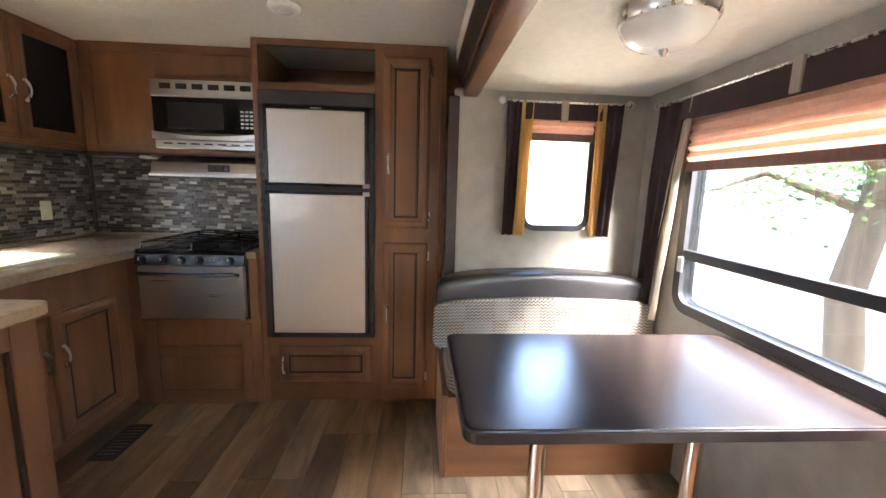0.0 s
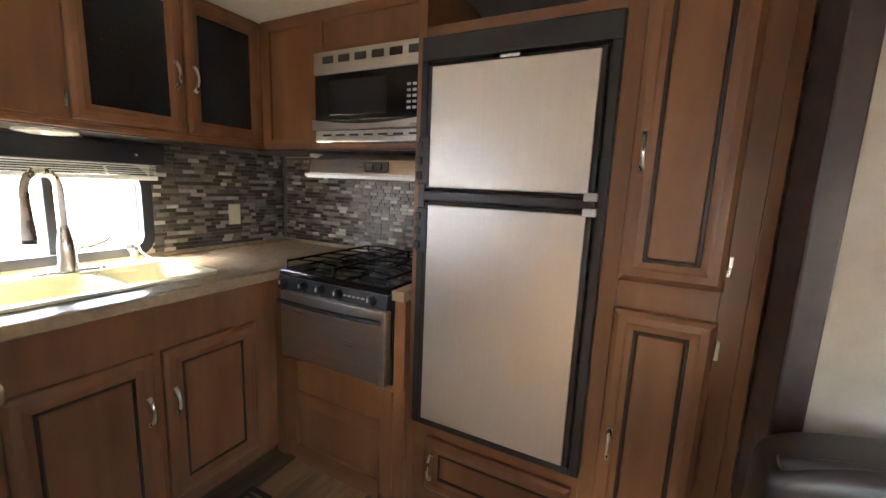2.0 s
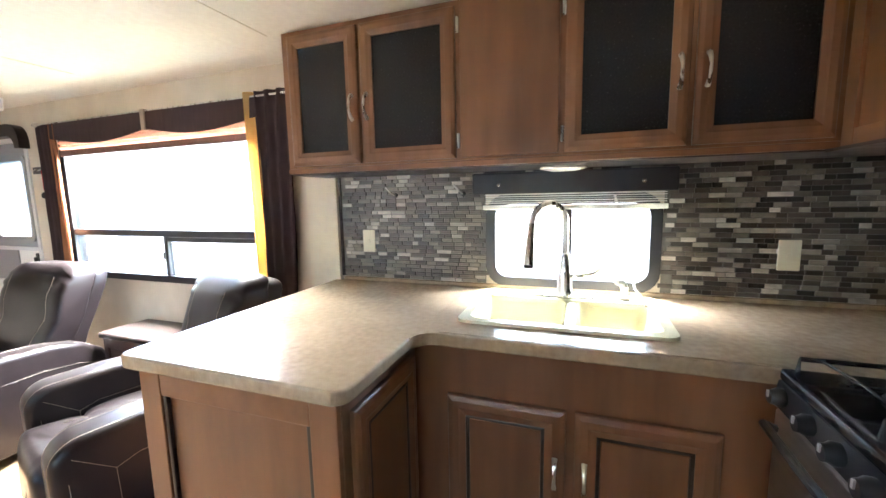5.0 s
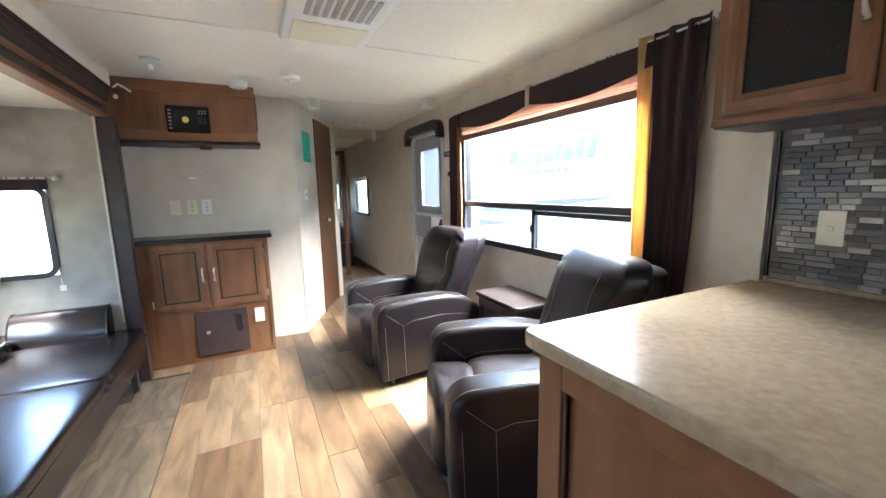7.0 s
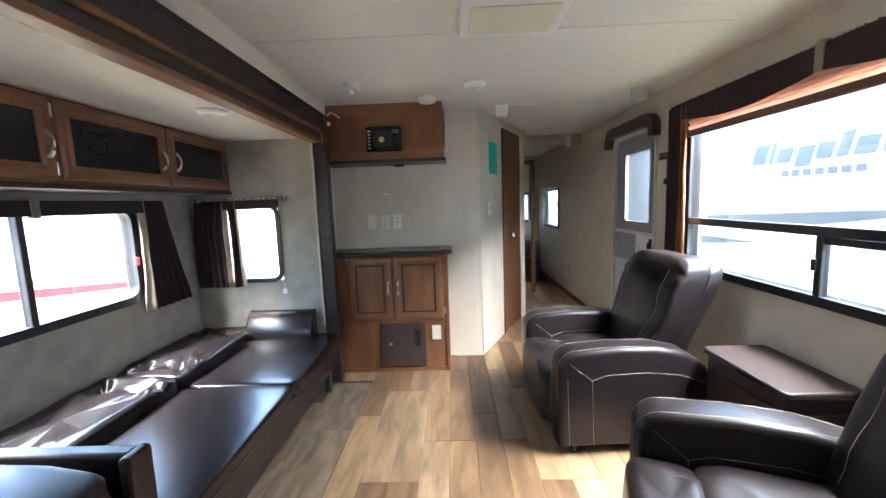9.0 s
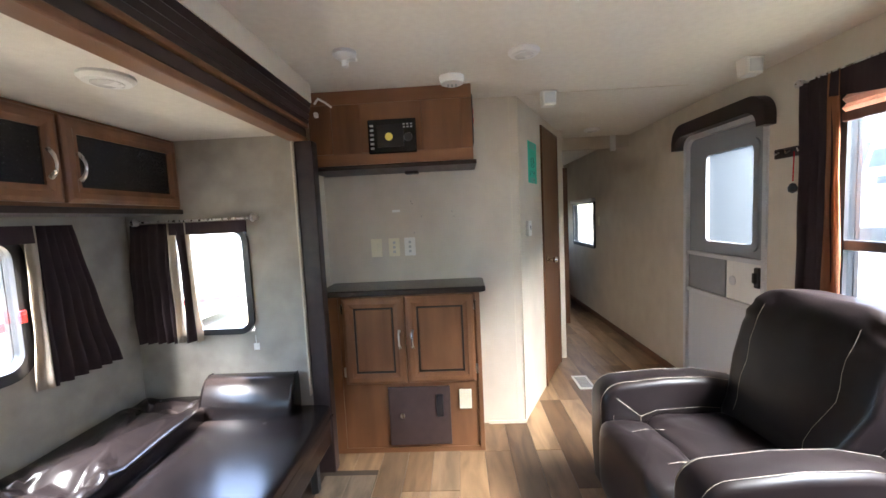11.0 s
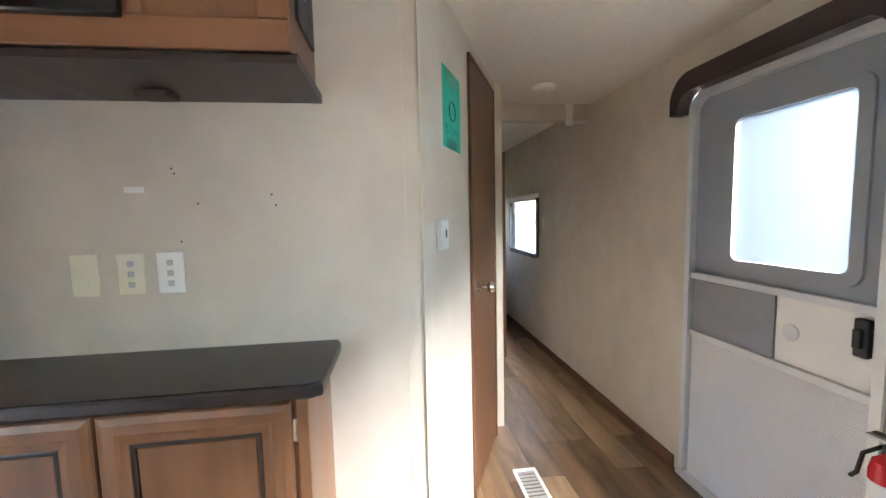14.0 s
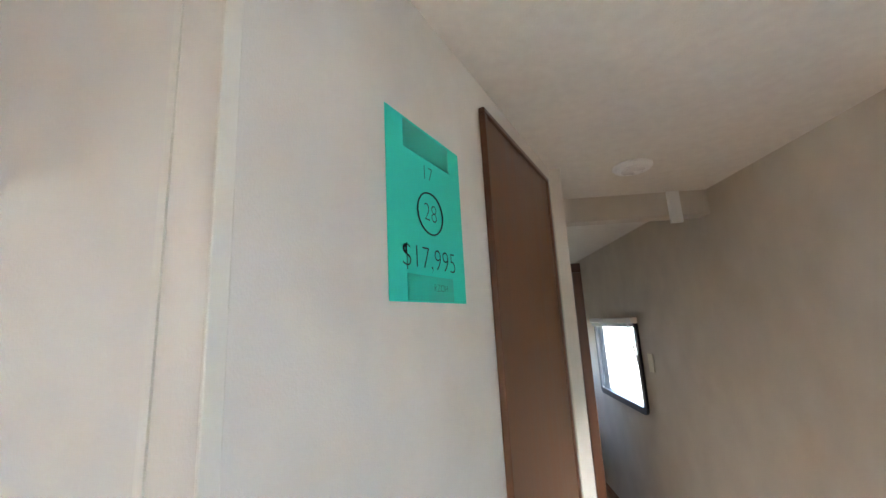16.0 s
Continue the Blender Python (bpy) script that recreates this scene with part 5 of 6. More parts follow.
def recliner(y0, y1, xf, turn=0.0):
    """A recliner that faces +x, standing between y0 and y1, then turned about the middle of its front."""
    r = thing("recliner", (xf, (y0 + y1) / 2, 0), "dark brown leather recliner with cream contrast stitching", "armchair", "matching leather recliners")
    aw = 0.16
    for a, b_ in ((y0, y0 + aw), (y1 - aw, y1)):
        pts = [(xf - 0.01, 0.05), (xf, 0.20), (xf, 0.40)]
        pts += [(xf - 0.10 + 0.10 * math.cos(radians(q)), 0.46 + 0.10 * math.sin(radians(q))) for q in range(0, 91, 15)]
        pts += [(xf - 0.30, 0.572), (xf - 0.50, 0.565), (xf - 0.66, 0.53), (xf - 0.76, 0.46), (xf - 0.80, 0.38), (xf - 0.80, 0.05)]
        arm = part("arm", prism(pts, "y", a, b_, 0.03, 4), LEATHER, r, smooth=True)
        for side in (a, b_):
            o = 0.002 if side == b_ else -0.002
            for line in ([(xf - 0.055, 0.06), (xf - 0.05, 0.25), (xf - 0.045, 0.42)], [(xf - 0.06, 0.50), (xf - 0.17, 0.41)], [(xf - 0.17, 0.41), (xf - 0.175, 0.25), (xf - 0.18, 0.06)],
                         [(xf - 0.17, 0.41), (xf - 0.24, 0.435), (xf - 0.45, 0.44), (xf - 0.62, 0.42), (xf - 0.76, 0.37)]):
                part("stitching", tube([(p[0], side + o, p[1]) for p in line], 0.0008, 5), STITCH, arm, "cream stitching")
        for off in (0.026, aw - 0.026):
            part("stitching", tube([(p[0] + 0.001, a + off, p[1] + 0.001) for p in pts[1:14]], 0.0008, 5), STITCH, arm, "cream stitching")
    i0, i1 = y0 + aw + 0.004, y1 - aw - 0.004

    def seat_shape(p, u):
        return p + Vector((0.012 * noise.noise(p * 6), 0, (0.016 * noise.noise(p * 7) + 0.006 * noise.noise(p * 19)) * max(0, u.z)))
    seat = part("seat", cushion(xf - 0.62, xf - 0.16, i0, i1, 0.25, 0.435, 0.3, 26, seat_shape), LEATHER, r, smooth="all")
    front = part("footrest", cushion(xf - 0.20, xf + 0.045, i0 - 0.01, i1 + 0.01, 0.07, 0.43, 0.38, 26, seat_shape), LEATHER, r, "padded fold-out footrest", smooth="all")
    for f in (0.28, 0.72):
        yy = i0 + (i1 - i0) * f
        part("stitching", tube([(xf - 0.20, yy, 0.425), (xf - 0.12, yy, 0.432), (xf - 0.03, yy, 0.42), (xf + 0.02, yy, 0.37), (xf + 0.044, yy, 0.28)], 0.0008, 5), STITCH, front, "cream stitching")

    mid, half = (i0 + i1) / 2, (i1 - i0) / 2 + 0.05

    def lean(p, u):
        h = (p.z - 0.40)
        side = min(1.0, abs(p.y - mid) / half)
        up = max(0.0, min(1.0, (p.z - 0.62) / 0.36))
        gather = math.sin((p.z * 1.0 + 0.25 * p.y) * 95 + 5 * noise.noise(p * 5)) * side ** 3 * (0.35 + up)
        crease = math.sin(p.z * 48 + 6 * noise.noise(Vector((p.x * 3, p.y * 4, p.z * 3)))) * max(0.0, noise.noise(p * 4 + Vector((3, 1, 0))) + 0.1)
        w = 0.016 * noise.noise(Vector((p.x * 5, p.y * 6, p.z * 9))) + 0.009 * crease + 0.005 * gather
        pillow = 0.026 * math.sin(math.pi * max(0.0, min(1.0, (h - 0.26) / 0.34))) + 0.02 * math.sin(math.pi * max(0.0, min(1.0, h / 0.28)))
        drop = 0.03 * side ** 4 * up
        narrow = 0.84 + 0.16 * max(0.0, min(1.0, (p.z - 0.54) / 0.12))
        return Vector((p.x - 0.36 * h + w + pillow * (0.5 + 0.5 * math.tanh(3 * u.x)), mid + (p.y - mid) * narrow, p.z - drop + 0.006 * noise.noise(p * 8) * up))
    back = part("backrest", cushion(xf - 0.665, xf - 0.515, i0 - 0.05, i1 + 0.05, 0.36, 0.985, 0.24, 54, lean), LEATHER, r, "wrinkled padded backrest", smooth="all")
    for yy in (i0 + 0.06, i1 - 0.06):
        part("stitching", tube([lean(Vector((xf - 0.508, yy, 0.47 + 0.05 * k)), Vector((1, 0, 0))) for k in range(10)], 0.0008, 5), STITCH, back, "cream stitching")
    shell = part("back_shell", cushion(xf - 0.735, xf - 0.645, i0 - 0.055, i1 + 0.055, 0.15, 0.945, 0.2, 26, lambda p, u: Vector((p.x - 0.36 * (p.z - 0.40), mid + (p.y - mid) * (0.84 + 0.16 * max(0.0, min(1.0, (p.z - 0.54) / 0.12))), p.z))), LEATHER, r, smooth="all")
    part("chassis", box(xf - 0.70, xf - 0.08, i0 - 0.02, i1 + 0.02, 0.03, 0.25, 0.004), IRON, r)
    for px in (xf - 0.65, xf - 0.10):
        for py in (y0 + 0.06, y1 - 0.06):
            part("foot", lathe([(0.02, 0), (0.024, 0.05)], (px, py, 0)), BLACK, r)
    r.rotation_euler = (0, 0, radians(turn))
    return r


recliner(-1.775, -0.945, -1.05, 3)
recliner(-0.575, 0.215, -1.12, -19)


def side_table():
    t = thing("side_table", (-1.95, -0.74, 0), "dark wood storage side table between the recliners", "side table")
    part("body", box(-2.10, -1.83, -0.97, -0.52, 0.0, 0.53, 0.004), ESPRESSO, t)
    for a in (-0.97, -0.56):
        part("stile", box(-1.829, -1.818, a, a + 0.04, 0.0, 0.53, 0.002), ESPRESSO, t)
    for a, b_ in ((0.0, 0.06), (0.47, 0.53)):
        part("rail", box(-1.829, -1.818, -0.93, -0.56, a, b_, 0.002), ESPRESSO, t)
    part("panel", box(-1.829, -1.823, -0.92, -0.57, 0.07, 0.46, 0.002), ESPRESSO, t)
    part("panel", box(-2.07, -1.86, -0.5195, -0.512, 0.07, 0.46, 0.002), ESPRESSO, t)
    part("top", prism(rrect(-2.112, -1.80, -1.0, -0.495, 0.03), "z", 0.531, 0.562, 0.008, 2), TABLE, t, "dark laminate top")


side_table()


def media():
    c = thing("media_cabinet", (-0.07, -2.2, 1.64), "brown wood overhead media cabinet with built-in radio", "cabinet")
    y = -2.07
    part("body", box(-0.515, 0.385, EY + 0.002, y, 1.665, CZ - 0.002), WOOD, c)
    part("lip", prism([(y + 0.02, 1.64), (y + 0.02, 1.655), (y + 0.008, 1.664), (EY + 0.002, 1.664), (EY + 0.002, 1.64)], "x", -0.53, 0.40), ESPRESSO, c, "dark bottom moulding")
    for a, b_ in ((-0.515, -0.455), (-0.24, 0.10), (0.26, 0.385)):
        part("stile", box(a, b_, y + 0.0005, y + 0.014, 1.73, 1.995, 0.003), WOOD, c)
    part("rail", box(-0.515, 0.385, y + 0.0005, y + 0.014, 1.996, CZ - 0.002, 0.003), WOOD_H, c)
    part("rail", box(-0.515, 0.385, y + 0.0005, y + 0.014, 1.666, 1.729, 0.003), WOOD_H, c)
    part("latch", box(-0.19, -0.11, EY + 0.06, EY + 0.12, 1.622, 1.639, 0.005), ESPRESSO, c)
    p = part("control_panel", box(-0.524, -0.516, -2.30, -2.12, 1.76, 2.03, 0.003), BLACK, c, "black control panel with red switches")
    for k in range(3):
        part("rocker", box(-0.529, -0.5245, -2.19, -2.15, 1.93 - 0.05 * k, 1.96 - 0.05 * k, 0.003, 1), RED if k < 2 else GALV, p)
    r = thing("car_stereo", (-0.077, y, 1.81), "black wall-mounted stereo with a round yellow dot", "stereo")
    part("case", box(-0.208, 0.055, y + 0.0145, y + 0.035, 1.717, 1.90, 0.006), ENAMEL, r)
    part("screen", box(-0.14, 0.005, y + 0.0355, y + 0.038, 1.75, 1.87), BLACK, r)
    part("sticker", lathe([(0.021, 0), (0.021, 0.001)], (-0.06, y + 0.0385, 1.805), "y", 18), surf("yellow_sticker", (0.75, 0.62, 0.12), (0.8, 0.68, 0.2), (9, 9, 9), 0.5, bump=0), r, "round yellow sticker")
    part("dial", lathe([(0.024, 0), (0.022, 0.008), (0.0, 0.009)], (-0.165, y + 0.036, 1.80), "y", 16), BLACK, r, smooth=True)
    for k in range(6):
        part("button", box(0.022, 0.042, y + 0.0355, y + 0.039, 1.74 + 0.024 * k, 1.752 + 0.024 * k, 0.002, 1), GALV, r)
    for k in range(3):
        for j in range(2):
            part("button", box(-0.19 + 0.02 * k, -0.178 + 0.02 * k, y + 0.0355, y + 0.038, 1.85 + 0.015 * j, 1.857 + 0.015 * j), GALV, r)
    b = thing("media_base_cabinet", (-0.09, -2.2, 0), "brown wood base cabinet with dark top under the outlets", "cabinet")
    y = -2.05
    part("body", box(-0.515, 0.345, EY + 0.002, y, 0.0, 0.93), WOOD, b)
    part("face_rail", box(-0.515, 0.345, y + 0.0005, y + 0.006, 0.0, 0.03), WOOD_H, b)
    part("face_stile", box(0.29, 0.345, y + 0.0005, y + 0.010, 0.031, 0.93, 0.002), WOOD, b)
    part("face_stile", box(-0.515, -0.49, y + 0.0005, y + 0.010, 0.031, 0.93, 0.002), WOOD, b)
    part("top", prism([(0.40, EY + 0.002), (-0.545, EY + 0.002), (-0.555, EY + 0.03), (-0.55, -2.04), (-0.52, -2.025), (0.40, -2.02)], "z", 0.931, 0.965, 0.008, 2), TABLE, b, "dark espresso top")
    door("+y", y, -0.09 + 0.004, 0.265, 0.42, 0.925, b, "panel", -0.055, 0.68, [(0.272, 0.49), (0.272, 0.86)])
    door("+y", y, -0.48, -0.094, 0.42, 0.925, b, "panel", -0.13, 0.68, [(-0.486, 0.49), (-0.486, 0.86)])
    h = part("hatch", box(-0.325, 0.03, y + 0.001, y + 0.018, 0.05, 0.395, 0.004), surf("brown_hatch", (0.05, 0.03, 0.028), (0.07, 0.045, 0.04), (20, 20, 20), 0.4, bump=0.03), b, "dark brown access hatch")
    part("slot", box(-0.285, -0.245, y + 0.0185, y + 0.021, 0.22, 0.35, 0.006), BLACK, h)
    part("knob", lathe([(0.006, 0), (0.006, 0.01), (0.014, 0.014), (0.014, 0.02), (0, 0.024)], (-0.05, y + 0.018, 0.235), "y", 12), NICKEL, h, smooth=True)
    wall_plate("power_outlet", "+y", y + 0.006, -0.412, 0.315, IVORY, "ivory outlet plate on the base cabinet", 2)


media()
wall_plate("power_outlet", "+y", EY, 0.109, 1.18, IVORY, "ivory duplex outlet plate", 2)
wall_plate("power_outlet", "+y", EY, -0.004, 1.18, IVORY, "ivory antenna jack plate", 3)
wall_plate("power_outlet", "+y", EY, -0.104, 1.18, WHITE, "white audio jack plate", 3)
for q in ((-0.124, 1.464), (-0.13, 1.45), (-0.185, 1.368), (-0.135, 1.265), (-0.39, 1.36), (-0.38, 1.39)):
    sc = thing("wall_screw", (q[0], EY, q[1]), "tiny dark screw hole in the wallboard", "screw")
    part("head", lathe([(0.003, 0), (0.0022, 0.0015), (0, 0.0016)], (q[0], EY + 0.0005, q[1]), "y", 8), IRON, sc)
lb = thing("wall_label", (-0.027, EY, 1.408), "small white label stuck on the wall", "label")
part("label", box(-0.052, -0.002, EY + 0.0005, EY + 0.0015, 1.40, 1.416), WHITE, lb)
tg = thing("wall_tag", (0.69, SY0, 0.71), "small white tag hanging on the slide-out wall", "tag")
part("tag", box(0.67, 0.70, SY0 + 0.001, SY0 + 0.004, 0.70, 0.735), WHITE, tg)
part("cord", tube([(0.685, SY0 + 0.003, 0.735), (0.687, SY0 + 0.003, 0.78)], 0.002, 5), WHITE, tg)


# ---- ceiling fixtures ----
def fixtures():
    a = thing("air_conditioner", (-0.83, -0.55, CZ), "cream ceiling air conditioner grille", "air conditioner")
    part("shell", box(-1.04, -0.62, -0.88, -0.22, CZ - 0.035, CZ, 0.012, 3), WHITE, a)
    part("filter", box(-1.0, -0.66, -0.84, -0.60, CZ - 0.04, CZ - 0.0355, 0.003), IVORY, a)
    for k in range(8):
        part("slat", box(-0.98 + 0.038 * k, -0.96 + 0.038 * k, -0.52, -0.30, CZ - 0.041, CZ - 0.0355), GALV, a)
    s = thing("fire_sprinkler", (0.034, -1.578, CZ), "white ceiling fixture with a small hanging clip", "fixture")
    part("base", lathe([(0.05, 0), (0.05, -0.014), (0.03, -0.03), (0.014, -0.034), (0.014, -0.06), (0, -0.062)], (0.034, -1.578, CZ)), WHITE, s, smooth=True)
    part("arm", tube([(0.034, -1.578, CZ - 0.03), (-0.02, -1.56, CZ - 0.04)], 0.008, 6), WHITE, s)
    d = thing("smoke_detector", (-0.415, -1.95, CZ), "white round smoke detector", "smoke detector")
    part("base", lathe([(0.065, 0), (0.065, -0.012), (0.058, -0.035), (0.04, -0.042), (0, -0.043)], (-0.415, -1.95, CZ)), WHITE, d, smooth=True)
    for k in range(3):
        part("vent", box(-0.44 + 0.02 * k, -0.43 + 0.02 * k, -1.97, -1.93, CZ - 0.0455, CZ - 0.043), GALV, d)
    for x, y in ((-0.985, -2.30), (-1.90, -1.95)):
        p = thing("wall_speaker", (x, y, 2.0), "small white box speaker high by the ceiling", "speaker")
        part("case", prism([(x - 0.045, CZ - 0.001), (x + 0.045, CZ - 0.001), (x + 0.038, CZ - 0.085), (x - 0.038, CZ - 0.085)], "y", y - 0.04, y + 0.04, 0.008, 2), WHITE, p)
        part("grille", box(x - 0.03, x + 0.03, y + 0.0405, y + 0.044, CZ - 0.075, CZ - 0.015, 0.003), ALU, p)


fixtures()


# ---- entry door and hall ----
def entry():
    d = thing("door_1", (LW, -2.5, 0), "grey entry screen door with frosted window, shut", "door", kind="structure")
    y0, y1, zt = ENTRY[0], ENTRY[1], ENTRY[3]
    part("door_frame", ring(rrect(y0, y1, 0.0, zt, 0.09, 6, (0, 1, 1, 0)), rrect(y0 + 0.03, y1 - 0.03, 0.025, zt - 0.03, 0.07, 6, (0, 1, 1, 0)), "x", LW - 0.048, LW + 0.012), ALU, d, "pale aluminium frame")
    lf = part("outer_leaf", ring(rrect(y0 + 0.031, y1 - 0.031, 0.026, zt - 0.031, 0.03), rrect(y0 + 0.23, y1 - 0.12, 1.10, 1.69, 0.03), "x", LW - 0.045, LW - 0.02), DOORG, d, "grey moulded door leaf")
    part("glazing_trim", ring(rrect(y0 + 0.195, y1 - 0.085, 1.065, 1.725, 0.05), rrect(y0 + 0.235, y1 - 0.125, 1.105, 1.685, 0.03), "x", LW - 0.03, LW - 0.008), DOORG, lf, smooth=True)
    pn = part("pane", box(LW - 0.038, LW - 0.034, y0 + 0.22, y1 - 0.11, 1.09, 1.70), PANE_F, lf, "frosted glass pane")
    pn.visible_shadow = False
    for z in (1.01, 0.735):
        part("rail", box(LW - 0.018, LW + 0.004, y0 + 0.032, y1 - 0.032, z - 0.014, z + 0.014, 0.003), ALU, d)
    part("slider_panel", box(LW - 0.014, LW - 0.006, y0 + 0.04, y0 + 0.44, 0.75, 0.995, 0.003), surf("grey_slider", (0.24, 0.25, 0.27), (0.28, 0.29, 0.31), (20, 20, 20), 0.4, bump=0), d, "grey sliding panel")
    part("slider_panel", box(LW - 0.019, LW - 0.012, y0 + 0.442, y1 - 0.035, 0.75, 0.995, 0.003), WHITE, d, "pale sliding panel")
    part("grip", lathe([(0.03, 0), (0.03, 0.004), (0.024, 0.003), (0, 0.002)], (LW - 0.012, y0 + 0.50, 0.87), "x", 16), ALU, d)
    lt = part("latch", box(LW - 0.012, LW + 0.012, y1 - 0.085, y1 - 0.045, 0.86, 0.98, 0.006), BLACK, d, "black latch")
    part("lever", box(LW + 0.012, LW + 0.03, y1 - 0.075, y1 - 0.055, 0.89, 0.95, 0.004), IRON, lt)
    sc = part("kick_panel", box(LW - 0.016, LW - 0.008, y0 + 0.035, y1 - 0.035, 0.028, 0.72, 0.002), KICK, d, "perforated pale kick panel")
    for k in range(54):
        part("rib", box(LW - 0.0078, LW - 0.0062, y0 + 0.045, y1 - 0.045, 0.15 + 0.0105 * k, 0.1535 + 0.0105 * k), ALU, sc)
    part("sill", box(LW - 0.045, LW + 0.03, y0, y1, 0.0, 0.024, 0.004), ALU, d)
    a = thing("door_awning_trim", (LW, -2.5, 1.8), "dark padded valance hood over the entry door", "valance")
    o, i = rrect(y0 - 0.05, y1 + 0.06, 1.2, zt + 0.085, 0.12, 8, (0, 1, 1, 0)), rrect(y0 + 0.0, y1 + 0.0, 1.2, zt + 0.0, 0.08, 8, (0, 1, 1, 0))
    bm = ring(o, i, "x", LW + 0.013, LW + 0.075)
    bmesh.ops.bisect_plane(bm, geom=bm.verts[:] + bm.edges[:] + bm.faces[:], plane_co=(0, 0, 1.76), plane_no=(0, 0, -1), clear_outer=True)
    bmesh.ops.holes_fill(bm, edges=bm.edges)
    part("hood", bm, ESPRESSO, a)
    k = thing("coat_rack", (LW, -1.95, 1.6), "dark strip coat rack with keys hanging", "coat rack")
    part("board", box(LW + 0.001, LW + 0.014, -2.05, -1.84, 1.575, 1.625, 0.003), ESPRESSO, k)
    for u in (-2.02, -1.95, -1.88):
        part("hook", tube([(LW + 0.014, u, 1.605), (LW + 0.035, u, 1.595), (LW + 0.04, u, 1.61)], 0.004, 6), NICKEL, k)
    ks = thing("key_ring", (LW + 0.035, -1.91, 1.4), "keys with red tag hanging from the rack", "keys")
    part("cord", tube([(LW + 0.035, -1.90, 1.595), (LW + 0.03, -1.91, 1.45)], 0.003, 5), RED, ks)
    part("fob", lathe([(0.0, -0.03), (0.018, -0.02), (0.02, 0), (0.012, 0.018), (0, 0.024)], (LW + 0.03, -1.91, 1.42)), BLACK, ks, smooth=True)
    f = thing("fire_extinguisher", (-2.06, -2.02, 0.33), "red fire extinguisher with white label on the wall", "fire extinguisher")
    c = (-2.055, -2.04, 0.425)
    part("cylinder", lathe([(0.0, 0), (0.038, 0.0), (0.041, 0.01), (0.041, 0.155), (0.035, 0.185), (0.018, 0.20), (0.016, 0.212), (0, 0.212)], c, seg=22), RED, f, smooth=True)
    part("label", lathe([(0.0416, 0.04), (0.0416, 0.13)], c, seg=22), WHITE, f, "white printed label")
    part("valve", lathe([(0.015, 0.211), (0.015, 0.23), (0.01, 0.238), (0, 0.238)], c), BLACK, f)
    part("lever", box(-2.065, -2.045, -2.095, -2.005, 0.662, 0.671, 0.003), GALV, f)
    part("lever", box(-2.065, -2.045, -2.08, -2.005, 0.677, 0.683, 0.003), BLACK, f)
    part("hose", tube([(-2.055, -2.055, 0.65), (-2.03, -2.085, 0.615), (-2.02, -2.09, 0.555), (-2.02, -2.105, 0.535)], 0.006, 7), BLACK, f, smooth=True)
    part("bracket", box(LW + 0.001, -2.0975, -2.07, -2.01, 0.425, 0.635, 0.003), BLACK, f)


entry()
H0, H1 = 0.58, 1.125
hd = thing("door_2", A0 + AV * 0.85, "brown wood-grain bathroom door standing shut", "door", kind="structure")
part("leaf", slant(H0 + 0.012, H1 - 0.012, 0.001, 0.010, 0.012, 1.985, 0.002), WOOD_DOOR, hd)
for a, b_ in ((H0 - 0.008, H0 + 0.011), (H1 - 0.011, H1 + 0.008)):
    part("casing", slant(a, b_, 0.001, 0.016, 0.0, 1.985, 0.003), WOOD_DOOR, hd)
part("casing", slant(H0 - 0.008, H1 + 0.008, 0.001, 0.016, 1.9855, 2.0, 0.003), WOOD_DOOR, hd)
kp = A0 + AV * (H0 + 0.23 - 0.14)
kn = bmesh.new()
for s, r0, r1, d0, d1 in ((0, 0.026, 0.026, 0.010, 0.018), (0, 0.011, 0.011, 0.018, 0.06), (0, 0.018, 0.026, 0.06, 0.075), (0, 0.026, 0.018, 0.075, 0.09)):
    q = Vector((kp.x, kp.y, 0.985))
    tube([q + AN * d0, q + AN * d1], [r0, r1], 14, kn)
part("knob", kn, CHROME, hd, "chrome door knob", smooth=True)


def slant_plate(s, z, w, h, d, name, label, category, material):
    p = A0 + AV * s
    t = thing(name, (p.x, p.y, z), label, category)
    part("body", slant(s - w / 2, s + w / 2, 0.001, d, z - h / 2, z + h / 2, min(0.004, d / 3)), material, t)
    return t


tp = slant_plate(0.165, 1.255, 0.075, 0.10, 0.022, "thermostat", "white thermostat with a small dark display", "thermostat", WHITE)
part("display", slant(0.165, 0.178, 0.0215, 0.0235, 1.245, 1.272), BLACK, tp)
nt = slant_plate(0.338, 1.70, 0.225, 0.28, 0.0015, "price_notice", "green paper price notice taped to the wall", "notice", PAPER)
part("tape", slant(0.268, 0.408, 0.0018, 0.0024, 1.79, 1.835), TAPE, nt, "darker green tape strip")
part("tape", slant(0.268, 0.403, 0.0018, 0.0024, 1.562, 1.60), TAPE, nt, "darker green tape strip")


def writing(text, s, z, size, parent, d=0.0028, align="CENTER"):
    """Ink letters on the angled wall's notice, in the built-in font."""
    cu = bpy.data.curves.new("letters", "FONT")
    cu.body, cu.size, cu.align_x, cu.align_y = text, size, align, "CENTER"
    cu.offset = -size * 0.022
    tmp = bpy.data.objects.new("letters", cu)
    scene.collection.objects.link(tmp)
    me = bpy.data.meshes.new_from_object(tmp)
    bpy.data.objects.remove(tmp)
    for v in me.vertices:
        p = A0 + AV * (s + v.co.x * READ) + AN * d
        v.co = Vector((p.x, p.y, z + v.co.y)) - origin(parent)
    me.materials.append(INK)
    ob = new("writing", me)
    ob.parent = parent
    return ob


